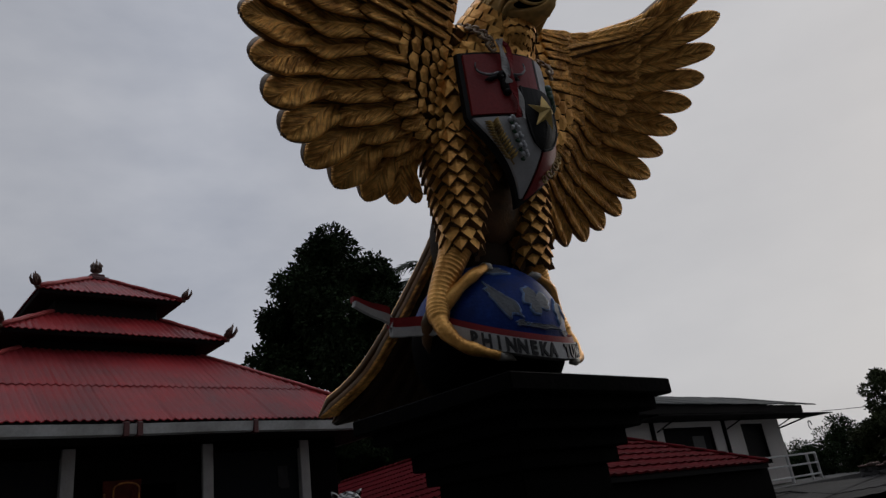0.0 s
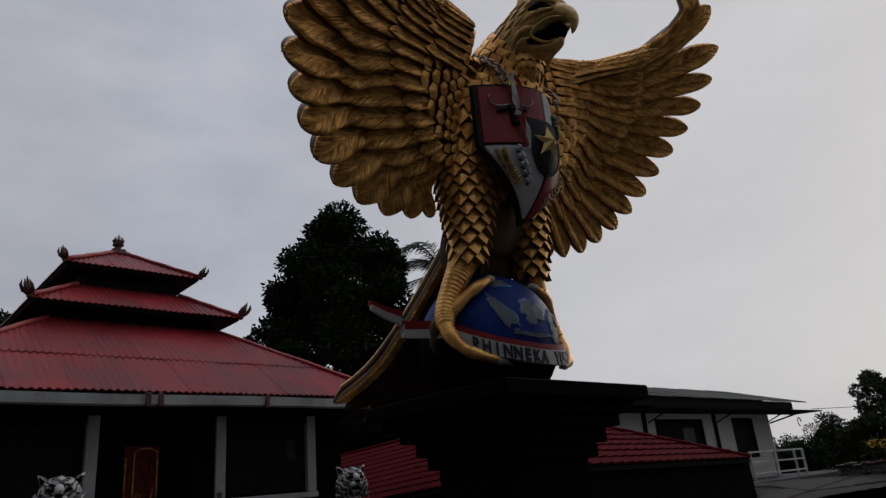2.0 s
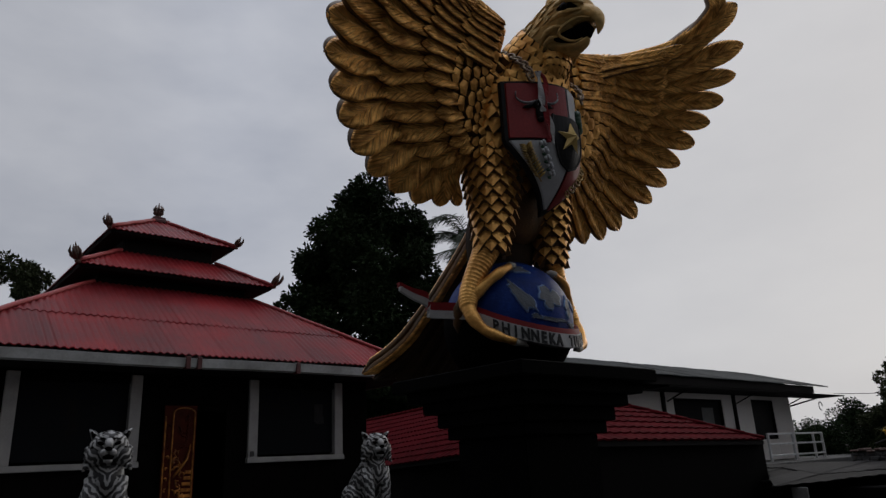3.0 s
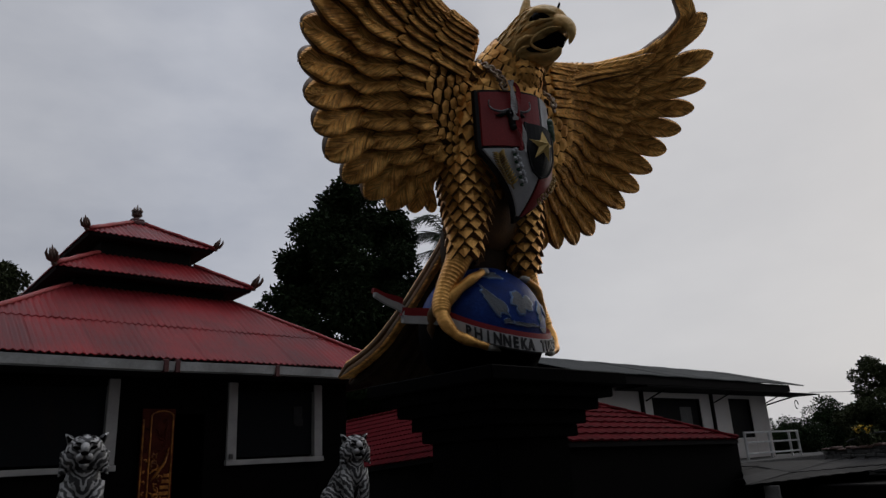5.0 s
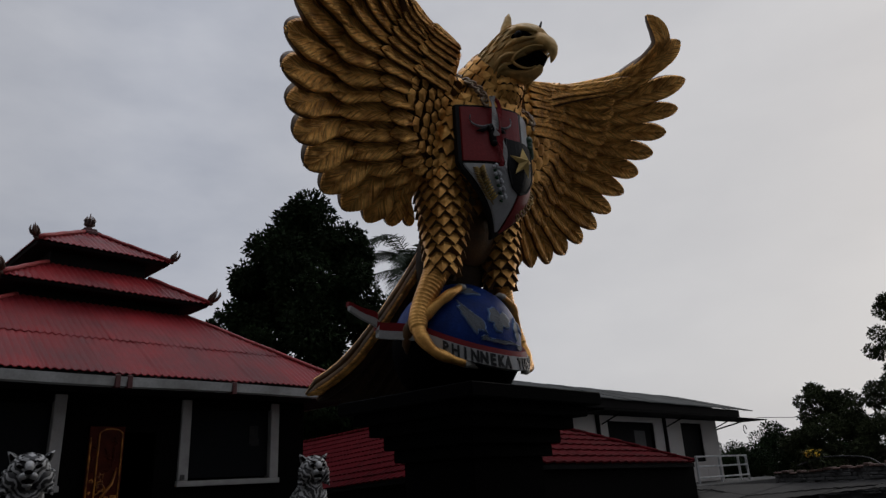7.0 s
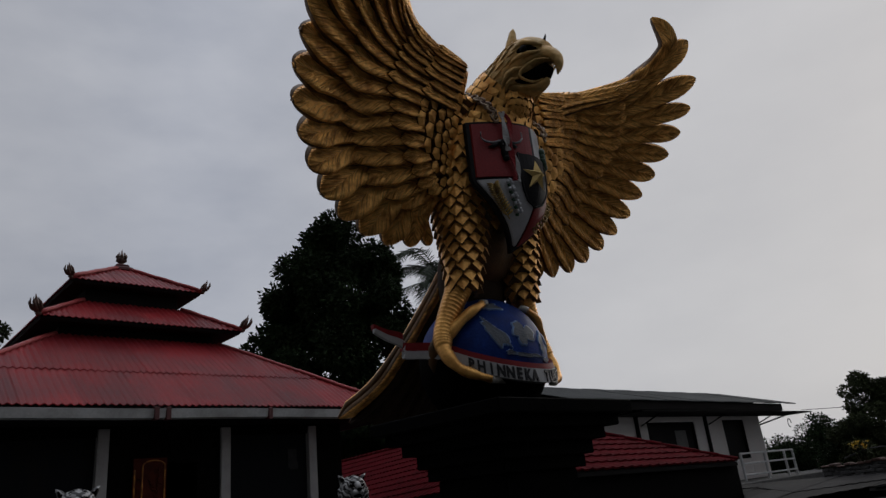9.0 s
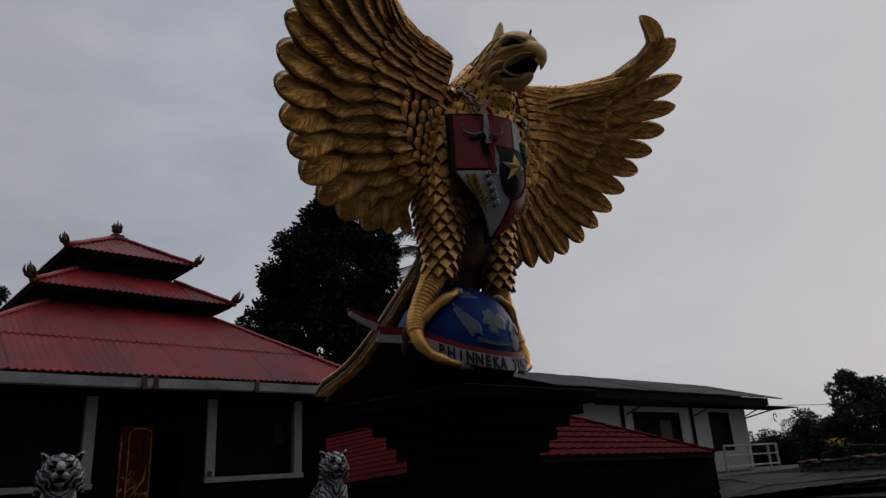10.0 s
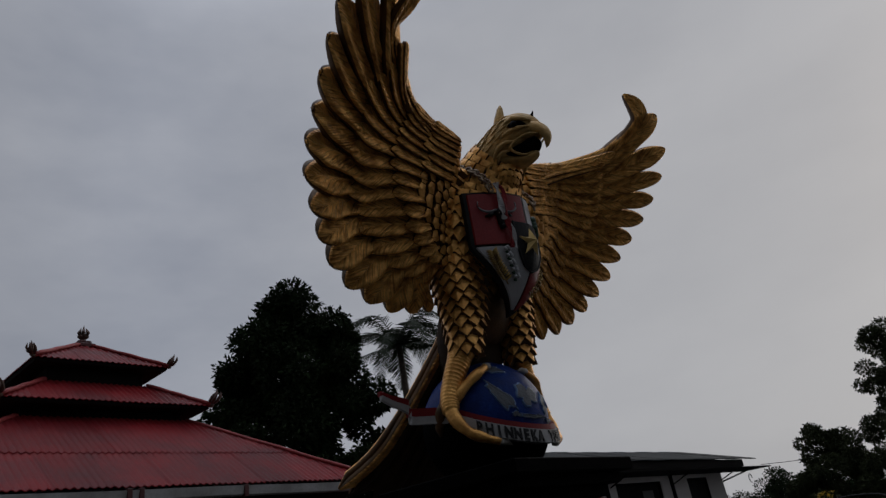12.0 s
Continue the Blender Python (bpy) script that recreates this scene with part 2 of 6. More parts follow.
mat_sheet_green = material("grey_green_roof_sheet", (0.050, 0.053, 0.052), spec=0.1, rough=0.7, vary=0.3, scale=0.8, fine=14, second=(0.035, 0.038, 0.038), rand=0.14)
mat_rail = material("white_rail_paint", (0.60, 0.60, 0.60), rough=0.4)
mat_stone = material("grey_rubble_stone", (0.08, 0.079, 0.078), rough=0.9, vary=0.4, scale=5, fine=35, bump=0.6, bump_dist=0.02, rand=0.3)
mat_mortar = material("dark_mortar", (0.10, 0.098, 0.095), rough=0.9, vary=0.4, scale=8, fine=60, bump=0.6)
mat_brick = material("red_coping_brick", (0.11, 0.060, 0.048), rough=0.85, vary=0.4, scale=9, fine=60, bump=0.5, rand=0.25)
mat_ground = material("dark_paving_ground", (0.11, 0.105, 0.10), rough=0.9, vary=0.5, scale=0.6, fine=12, bump=0.5)
mat_bark = material("grey_brown_bark", (0.09, 0.07, 0.05), rough=0.9, vary=0.5, scale=6, fine=40, bump=0.8, bump_dist=0.03)
mat_leaf = material("dark_green_leaves", (0.014, 0.025, 0.009), rough=0.8, spec=0.06, vary=0.3, scale=0.5, fine=8, bump=0, rand=0.45, island=True)
mat_leaf_b = material("olive_green_leaves", (0.032, 0.040, 0.016), rough=0.75, spec=0.1, vary=0.3, scale=0.5, fine=8, bump=0, rand=0.45, island=True)
mat_palm = material("palm_green_leaflets", (0.018, 0.030, 0.012), spec=0.12, rough=0.55, vary=0.3, scale=2, fine=20, bump=0, rand=0.3, island=True)
mat_yellow = material("yellow_petals", (0.75, 0.52, 0.04), rough=0.6, vary=0.2)
mat_cable = material("black_cable", (0.015, 0.015, 0.015), rough=0.6)
mat_lamp_pole = material("grey_iron", (0.12, 0.12, 0.12), rough=0.6)


def tiger_coat():
    m = material("white_tiger_paint", (0.36, 0.36, 0.36), rough=0.55, vary=0.35, scale=7, fine=50, bump=0.25)
    nt = m.node_tree
    N = nt.nodes.new
    b = nt.nodes["Principled BSDF"]
    base = b.inputs["Base Color"].links[0].from_socket
    co, mp, wa = N("ShaderNodeTexCoord"), N("ShaderNodeMapping"), N("ShaderNodeTexWave")
    mp.inputs["Rotation"].default_value = (0, radians(52), 0)
    sp, ab, cb = N("ShaderNodeSeparateXYZ"), N("ShaderNodeMath"), N("ShaderNodeCombineXYZ")
    ab.operation = "ABSOLUTE"
    link(nt, co.outputs["Object"], sp.inputs[0])
    link(nt, sp.outputs["X"], ab.inputs[0])
    link(nt, ab.outputs[0], cb.inputs["X"])
    link(nt, sp.outputs["Y"], cb.inputs["Y"])
    link(nt, sp.outputs["Z"], cb.inputs["Z"])
    link(nt, cb.outputs[0], mp.inputs["Vector"])
    wa.wave_type, wa.bands_direction = "BANDS", "Z"
    wa.inputs["Scale"].default_value, wa.inputs["Distortion"].default_value = 4.6, 8.0
    wa.inputs["Detail"].default_value, wa.inputs["Detail Scale"].default_value = 2.0, 1.6
    link(nt, mp.outputs["Vector"], wa.inputs["Vector"])
    r = N("ShaderNodeValToRGB")
    r.color_ramp.elements[0].position, r.color_ramp.elements[1].position = 0.54, 0.70
    link(nt, wa.outputs["Fac"], r.inputs["Fac"])
    mx = N("ShaderNodeMix")
    mx.data_type = "RGBA"
    mx.inputs["A"].default_value = (0.010, 0.010, 0.011, 1)
    link(nt, r.outputs["Color"], mx.inputs["Factor"])
    link(nt, base, mx.inputs["B"])
    link(nt, mx.outputs["Result"], b.inputs["Base Color"])
    return m


mat_tiger = tiger_coat()
mat_tiger_face = material("white_face_paint", (0.33, 0.33, 0.33), rough=0.55, vary=0.355, scale=16, fine=60, bump=0.25)


def glass_dark():
    m = bpy.data.materials.new("tinted_window_glass")
    m.use_nodes = True
    b = m.node_tree.nodes["Principled BSDF"]
    b.inputs["Base Color"].default_value = (0.012, 0.013, 0.015, 1)
    b.inputs["Roughness"].default_value = 0.06
    b.inputs["Specular IOR Level"].default_value = 0.02
    return m


mat_glass = glass_dark()
mat_dark_glass = material("dusty_dark_glass", (0.012, 0.012, 0.013), rough=0.6, spec=0.1, vary=0.4, scale=2, fine=20, bump=0)


# ---- mesh helpers ----
class Form:
    """Gathers points and faces of one mesh, with a material number and UVs per face corner."""

    def __init__(self):
        self.v, self.f, self.m, self.uv, self.s, self.soft = [], [], [], [], [], False

    def face(self, ids, mat=0, uv=None):
        self.f.append(ids)
        self.m.append(mat)
        self.s.append(self.soft)
        self.uv.append(uv or [(0.0, 0.0)] * len(ids))

    def grid(self, rows, mat=0, close=False, uvs=None):
        """A sheet of quads through rows of points."""
        n, k = len(self.v), len(rows[0])
        for r in rows:
            self.v.extend(tuple(p) for p in r)
        for i in range(len(rows) - 1):
            for j in range(k if close else k - 1):
                j2 = (j + 1) % k
                ids = (n + i * k + j, n + i * k + j2, n + (i + 1) * k + j2, n + (i + 1) * k + j)
                self.face(ids, mat, [uvs[i][j], uvs[i][j2], uvs[i + 1][j2], uvs[i + 1][j]] if uvs else None)
        return n

    def loft(self, rings, mat=0):
        """Closed rings joined into a tube with capped ends."""
        n, k = self.grid(rings, mat, close=True), len(rings[0])
        self.face(tuple(n + j for j in reversed(range(k))), mat)
        e = n + (len(rings) - 1) * k
        self.face(tuple(e + j for j in range(k)), mat)

    def tube(self, path, radii, mat=0, k=10, squash=1.0):
        """A round limb along a path, upright squash of its cross-section."""
        path = [Vector(p) for p in path]
        rings = []
        ref = Vector((0, 0, 1))
        for i, p in enumerate(path):
            d = (path[min(i + 1, len(path) - 1)] - path[max(i - 1, 0)]).normalized()
            a = d.cross(ref)
            a = a.normalized() if a.length > 1e-3 else Vector((1, 0, 0))
            b = a.cross(d)
            r = radii[i] if hasattr(radii, "__len__") else radii
            rings.append([p + a * math.cos(t) * r + b * math.sin(t) * r * squash for t in (2 * math.pi * j / k for j in range(k))])
        self.loft(rings, mat)

    def ball(self, c, r, mat=0, k=14, h=9, turn=None):
        """An ellipsoid, r a number or three."""
        r = r if hasattr(r, "__len__") else (r, r, r)
        rings = []
        for i in range(h + 1):
            a = math.pi * (0.02 + 0.96 * i / h)
            ring = []
            for j in range(k):
                t = 2 * math.pi * j / k
                p = Vector((math.sin(a) * math.cos(t) * r[0], math.sin(a) * math.sin(t) * r[1], -math.cos(a) * r[2]))
                ring.append((turn @ p if turn else p) + Vector(c))
            rings.append(ring)
        self.loft(rings, mat)

    def box(self, lo, hi, mat=0, bevel=0.0, turn=None):
        """A box with chamfered upright and level edges."""
        b = min(bevel, *(0.49 * (hi[i] - lo[i]) for i in range(3)))
        if b <= 0:
            b = 0.0005
        x0, y0, z0, x1, y1, z1 = *lo, *hi

        def ring(i, z):
            x, y, X, Y = x0 + i, y0 + i, x1 - i, y1 - i
            pts = [(x + b, y), (X - b, y), (X, y + b), (X, Y - b), (X - b, Y), (x + b, Y), (x, Y - b), (x, y + b)]
            return [Vector((*p, z)) for p in pts]

        rings = [ring(b, z0), ring(0, z0 + b), ring(0, z1 - b), ring(b, z1)]
        if turn:
            rings = [[turn @ p for p in r] for r in rings]
        self.loft(rings, mat)

    def mesh(self, name, mats, smooth=False):
        me = bpy.data.meshes.new(name)
        me.from_pydata([tuple(p) for p in self.v], [], self.f)
        me.polygons.foreach_set("material_index", self.m)
        me.polygons.foreach_set("use_smooth", [smooth or s for s in self.s])
        lay = me.uv_layers.new(name="UVMap")
        lay.data.foreach_set("uv", [c for face in self.uv for p in face for c in p])
        for m in mats if hasattr(mats, "__len__") else (mats,):
            me.materials.append(m)
        me.update()
        return me


def part(name, form, mats, parent=None, label="", smooth=False):
    """One mesh object, under a thing or a part, at the same origin."""
    data = form if isinstance(form, bpy.types.Mesh) else form.mesh(name, mats, smooth)
    ob = new(name, data)
    if parent:
        ob.parent = parent
        ob.matrix_parent_inverse = Matrix.Identity(4)
    if label:
        ob["label"] = label
    return ob


def thing(name, label, category, group="", kind="", at=(0, 0, 0), turn=0):
    ob = new(name)
    ob.empty_display_size = 0.1
    ob.matrix_world = pose(*at, 0, 0, turn)
    return tagged(ob, label, category, group, kind)


def curve_through(points, t):
    """Catmull-Rom through points of any dimension, t from 0 to 1."""
    n = len(points) - 1
    x = min(max(t, 0.0), 1.0) * n
    i = min(int(x), n - 1)
    s = x - i
    p = [points[min(max(i + k, 0), n)] for k in (-1, 0, 1, 2)]
    return tuple(0.5 * (2 * b + (c - a) * s + (2 * a - 5 * b + 4 * c - d) * s * s + (3 * b - a - 3 * c + d) * s ** 3) for a, b, c, d in zip(*p))


def lerp(a, b, t):
    return a + (b - a) * t

# ---- the ground ----
def ground():
    F = Form()
    n = 24
    F.grid([[(lerp(-600, 900, i / n), lerp(-600, 900, j / n), 0.0) for i in range(n + 1)] for j in range(n + 1)])
    tagged(part("ground", F, mat_ground), "dark paved yard ground", "ground", kind="structure")
    F = Form()
    F.box((14.5, 9.6, 0.0), (60, 40, 1.24), 0, 0.02)
    tagged(part("terrace", F, mat_mortar), "raised concrete terrace under the white building", "terrace", kind="structure")


ground()


def sky_light_blockers():
    """Plain tall walls, unseen behind the camera, added to block low sky light."""
    for nm, lo, hi in (("blocker_south", (-9.0, -5.4, 0.0), (16.0, -5.0, 6.0)), ("blocker_west", (-5.4, -5.0, 0.0), (-5.0, 9.0, 6.0))):
        F = Form()
        F.box(lo, hi, 0, 0.02)
        tagged(part(nm, F, mat_mortar), "plain dark unseen wall added to block low sky light", "wall", kind="structure")


sky_light_blockers()


# ---- the red pagoda-roofed house ----
HX, HY = 3.70, 13.80
TIERS = ((3.93, 3.455, 1.46, 5.02), (1.80, 5.26, 0.92, 5.82), (1.22, 6.15, 0.10, 6.82))   # eave half, eave z, top half, top z


def corrugated_sheet(s0, s1, half0, z0, half1, z1, t0, t1, lift, pitch=0.105, amp=0.014):
    """One roofing sheet of a hipped slope, in the frame of its side: s along the eave, out from the middle."""
    F = Form()
    F.soft = True
    n = max(2, int((s1 - s0) / pitch * 4))
    rows = [[], []]
    under = [[], []]
    for i in range(n + 1):
        s = lerp(s0, s1, i / n)
        wave = amp * math.sin(2 * math.pi * s / pitch)
        tm = 1.0 if abs(s) <= half1 else (half0 - abs(s)) / (half0 - half1)
        for k, t in enumerate((t0, t1)):
            t = min(t, max(tm, 0.0))
            h, z = lerp(half0, half1, t), lerp(z0, z1, t)
            rows[k].append(Vector((s, -h, z + wave + lift)))
            under[k].append(Vector((s, -h, z + wave + lift - 0.012)))
    F.grid(rows)
    F.grid(under)
    F.grid([rows[0], under[0]])
    F.grid([rows[1], under[1]])
    return F


def hip_roof(house, half0, z0, half1, z1, courses, sheet, name):
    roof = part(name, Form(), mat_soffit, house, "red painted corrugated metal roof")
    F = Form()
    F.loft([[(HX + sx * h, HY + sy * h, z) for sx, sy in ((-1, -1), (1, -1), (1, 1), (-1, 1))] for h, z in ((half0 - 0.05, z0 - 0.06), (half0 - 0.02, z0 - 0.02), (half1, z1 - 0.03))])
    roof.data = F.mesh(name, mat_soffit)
    for side in range(4):
        m = Matrix.Translation((HX, HY, 0)) @ Matrix.Rotation(side * math.pi / 2, 4, "Z")
        for c, (t0, t1) in enumerate(courses):
            reach = lerp(half0, half1, t0)
            k = max(1, round(2 * reach / sheet))
            for i in range(k):
                s0, s1 = lerp(-reach, reach, i / k), lerp(-reach, reach, (i + 1) / k)
                ob = part("roof_sheet", corrugated_sheet(s0, s1 + 0.02, half0, z0, half1, z1, t0 - (0.03 if c else 0), t1, 0.012 + 0.018 * c + 0.004 * (i % 2)), mat_roof_red, roof)
                ob.matrix_basis = m
        # ridge cap down the hip
        F = Form()
        F.soft = True
        a, b = Vector((-half0, -half0, z0 + 0.03)), Vector((-half1, -half1, z1 + 0.03))
        F.tube([a.lerp(b, i / 6) + Vector((0, 0, 0.01 * (i % 2))) for i in range(7)], 0.065, 0, k=8, squash=0.6)
        part("ridge_cap", F, mat_roof_edge, roof).matrix_basis = m
    return roof


def flame_finial(F, c, h, lean, mat=0, n=5):
    """A carved corner ornament: leaf blades curling up from a base."""
    F.soft = True
    F.ball(c + Vector((0, 0, h * 0.12)), (h * 0.16, h * 0.16, h * 0.14), mat, k=8, h=6)
    for i in range(n):
        a = 2 * math.pi * i / n + 0.4
        d = Vector((math.cos(a), math.sin(a), 0))
        o = lean * h * 0.35
        F.tube([c + Vector((0, 0, h * 0.15)), c + d * h * 0.22 + o * 0.4 + Vector((0, 0, h * 0.34)), c + d * h * 0.26 + o * 0.8 + Vector((0, 0, h * 0.56)), c + d * h * 0.17 + o * 1.1 + Vector((0, 0, h * 0.80))], (h * 0.07, h * 0.10, h * 0.075, 0.004), mat, k=6)
    F.tube([c + Vector((0, 0, h * 0.2)), c + lean * h * 0.2 + Vector((0, 0, h * 0.55)), c + lean * h * 0.35 + Vector((0, 0, h))], (h * 0.11, h * 0.12, 0.004), mat, k=7)


def pagoda_house():
    house = thing("pagoda_house", "dark house with a three-tiered red corrugated roof", "house")
    wy, hw = 10.60, 3.05
    # tiers
    hip_roof(house, *TIERS[0], ((0.0, 0.46), (0.46, 1.0)), 0.82, "main_roof")
    hip_roof(house, *TIERS[1], ((0.0, 1.0),), 0.85, "middle_roof")
    hip_roof(house, *TIERS[2], ((0.0, 1.0),), 0.80, "top_roof")
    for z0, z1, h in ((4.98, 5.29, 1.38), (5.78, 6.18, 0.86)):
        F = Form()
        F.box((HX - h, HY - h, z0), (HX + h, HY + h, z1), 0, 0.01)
        part("neck_wall", F, mat_soffit, house, "black wall between the roof tiers")
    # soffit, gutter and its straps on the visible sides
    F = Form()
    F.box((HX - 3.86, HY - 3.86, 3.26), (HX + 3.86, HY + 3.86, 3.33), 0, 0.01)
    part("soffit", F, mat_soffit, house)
    for side in range(4):
        m = Matrix.Translation((HX, HY, 0)) @ Matrix.Rotation(side * math.pi / 2, 4, "Z")
        F = Form()
        rows = []
        for s in np.linspace(-3.99, 3.99, 21):
            sag = 0.006 * math.sin(s * 1.7)
            rows.append([Vector((s, -3.90, 3.26 + sag)), Vector((s, -3.99, 3.275 + sag)), Vector((s, -4.02, 3.405 + sag)), Vector((s, -3.99, 3.41 + sag)), Vector((s, -3.90, 3.40 + sag))])
        F.loft(rows)
        g = part("gutter", F, mat_fascia, house, "weathered white roof gutter with drip stains")
        g.matrix_basis = m
        for s in (-0.64, -0.47, 1.17):
            F = Form()
            F.box((s - 0.035, -4.035, 3.24), (s + 0.035, -3.90, 3.425), 0, 0.006)
            b = part("gutter_bracket", F, mat_bracket, house)
            b.matrix_basis = m
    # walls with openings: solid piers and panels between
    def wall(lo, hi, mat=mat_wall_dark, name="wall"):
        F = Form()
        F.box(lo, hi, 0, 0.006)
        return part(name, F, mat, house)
    x0, x1 = HX - hw, HX + hw
    wins = ((0.90, 2.68), (4.40, 6.20))
    door = (3.08, 4.06)
    zs, zt, zf = 1.99, 3.08, 0.62
    xs = [x0, wins[0][0] + 0.14, wins[0][1] - 0.14, door[0], door[1], wins[1][0] + 0.14, wins[1][1] - 0.14, x1]
    for a, b in ((0, 1), (2, 3), (4, 5), (6, 7)):
        wall((xs[a], wy, zf), (xs[b], wy + 0.16, 3.27))
    for a, b in wins:
        wall((a + 0.14, wy, zf), (b - 0.14, wy + 0.16, zs))
        wall((a + 0.14, wy, zt + 0.10), (b - 0.14, wy + 0.16, 3.27))
    wall((door[0], wy, 2.74), (door[1], wy + 0.16, 3.27))
    wall((x0, wy + 0.16, zf), (x0 + 0.16, HY + hw, 3.27))
    wall((x1 - 0.16, wy + 0.16, zf), (x1, HY + hw, 3.27))
    wall((x0 + 0.16, HY + hw - 0.16, zf), (x1 - 0.16, HY + hw, 3.27))
    wall((x0 - 0.5, wy - 1.4, 0.0), (x1 + 0.4, HY + hw + 0.3, zf), mat_mortar, "plinth")
    # windows
    for a, b in wins:
        w = part("window", Form(), mat_glass, house, "window with a broad off-white frame and dark glass")
        G = Form()
        G.box((a + 0.16, wy + 0.05, zs + 0.02), (b - 0.16, wy + 0.065, zt + 0.08), 0)
        w.data = G.mesh("window", mat_glass)
        for nm, lo, hi in (("jamb", (a, wy - 0.05, zs - 0.02), (a + 0.165, wy + 0.12, zt + 0.14)), ("jamb", (b - 0.165, wy - 0.05, zs - 0.02), (b, wy + 0.12, zt + 0.14)),
                           ("head", (a + 0.18, wy - 0.05, zt + 0.02), (b - 0.18, wy + 0.12, zt + 0.14)), ("sill", (a - 0.02, wy - 0.075, zs - 0.105), (b + 0.02, wy + 0.12, zs - 0.02))):
            F = Form()
            F.box(lo, hi, 0, 0.008)
            # head piece takes the wall's black: eave shade put into its colour
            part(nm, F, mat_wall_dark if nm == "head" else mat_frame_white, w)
    # a sheet of paper behind the glass and a switch box on the frame
    F = Form()
    F.box((5.66, wy + 0.030, 2.53), (5.83, wy + 0.034, 2.84), 0)
    F.box((5.70, wy + 0.040, 2.50), (5.86, wy + 0.044, 2.62), 0)
    part("paper_sheet", F, mat_dark_paper, house, "grey paper sheet in the window")
    F = Form()
    F.box((4.43, wy - 0.075, 1.985), (4.50, wy - 0.052, 2.065), 0, 0.006)
    part("switch_box", F, mat_mortar, house, "small grey box on the window frame")
    # door: carved leaf ajar, frame, second leaf
    for lo, hi in (((door[0] - 0.06, wy - 0.04, zf), (door[0] + 0.05, wy + 0.1, 2.80)), ((door[1] - 0.05, wy - 0.04, zf), (door[1] + 0.06, wy + 0.1, 2.80)), ((door[0] + 0.05, wy - 0.04, 2.70), (door[1] - 0.05, wy + 0.1, 2.80))):
        F = Form()
        F.box(lo, hi, 0, 0.01)
        part("door_frame", F, mat_wall_dark, house, "dark carved door frame")
    leaf = part("door_leaf", Form(), mat_door, house, "carved red-brown door leaf with gilded scrollwork")
    dx = door[0] - 0.05
    F = Form()
    F.box((dx, wy - 0.055, zf + 0.02), (dx + 0.50, wy - 0.005, 2.78), 0, 0.006)
    leaf.data = F.mesh("door_leaf", mat_door)
    fy = wy - 0.055
    r = random.Random(11)
    for x, zt2 in ((dx + 0.012, 2.62), (dx + 0.125, 2.66), (dx + 0.455, 2.66)):
        F = Form()
        F.box((x, fy - 0.022, zf + 0.05), (x + 0.020, fy + 0.002, zt2), 0, 0.005)
        part("gilded_strip", F, mat_door_gilt, leaf)
    F = Form()
    F.soft = True
    F.tube([(dx + 0.30 + 0.165 * math.cos(a), fy - 0.008, 2.66 + 0.085 * math.sin(a)) for a in np.linspace(0, math.pi, 15)], 0.012, 0, k=6)
    part("arched_strip", F, mat_door_gilt, leaf)
    # leaf and scroll relief: curling stems with blades
    for i in range(30):
        F = Form()
        F.soft = True
        narrow = i % 3 == 0
        cx = dx + (0.075 if narrow else r.uniform(0.20, 0.40))
        cz = zf + 0.45 + i * 0.052
        q = r.uniform(0.02, 0.03) if narrow else r.uniform(0.04, 0.075)
        turn, ph = r.choice((-1, 1)), r.uniform(0, 6.3)
        stem = [Vector((cx + turn * math.cos(ph + k * 0.55) * q * (1 - k / 14), fy - 0.010, cz + math.sin(ph + k * 0.55) * q * 1.3 * (1 - k / 14))) for k in range(8)]
        F.tube(stem, [lerp(0.014, 0.004, k / 7) for k in range(8)], 0, k=6)
        for k in (0, 2, 4):
            d = Vector((r.uniform(-1, 1), 0, r.uniform(-0.4, 1))).normalized() * q * 0.8
            F.tube([stem[k], stem[k] + d * 0.5, stem[k] + d], (0.006, 0.014, 0.003), 0, k=6, squash=0.8)
        part("carved_scroll", F, mat_door_gilt if i < 20 else mat_door, leaf)
    # long-feathered wing shape and steps low on the leaf
    F = Form()
    F.soft = True
    F.tube([(dx + 0.18, fy - 0.008, 1.72), (dx + 0.27, fy - 0.02, 1.84), (dx + 0.37, fy - 0.02, 1.98), (dx + 0.425, fy - 0.008, 2.20)], (0.02, 0.045, 0.035, 0.006), 0, k=8, squash=0.5)
    part("carved_wing", F, mat_door_gilt, leaf)
    for i in range(8):
        F = Form()
        F.box((dx + 0.36 - 0.02 * i, fy - 0.018, zf + 0.55 + 0.085 * (7 - i)), (dx + 0.45, fy + 0.002, zf + 0.60 + 0.085 * (7 - i)), 0, 0.006)
        part("gilded_bar", F, mat_door_gilt, leaf)
    # finials
    for (half, z, *_), h in ((TIERS[1], 0.34), (TIERS[2], 0.28)):
        for sx, sy in ((-1, -1), (1, -1), (1, 1)):
            F = Form()
            flame_finial(F, Vector((HX + sx * half, HY + sy * half, z - 0.02)), h, Vector((sx, sy, 0)).normalized(), 0)
            part("corner_finial", F, mat_ornament_dark, house, "tarnished carved corner finial")
    F = Form()
    F.box((HX - 0.19, HY - 0.19, 6.79), (HX + 0.19, HY + 0.19, 6.87), 0, 0.015)
    F.box((HX - 0.13, HY - 0.13, 6.87), (HX + 0.13, HY + 0.13, 6.94), 0, 0.015)
    part("finial_base", F, mat_bracket, house)
    F = Form()
    flame_finial(F, Vector((HX, HY, 6.93)), 0.36, Vector((0, 0, 0)), 0, 8)
    part("top_finial", F, mat_ornament_dark, house, "tarnished flame-shaped roof finial")
    return house


pagoda_house()


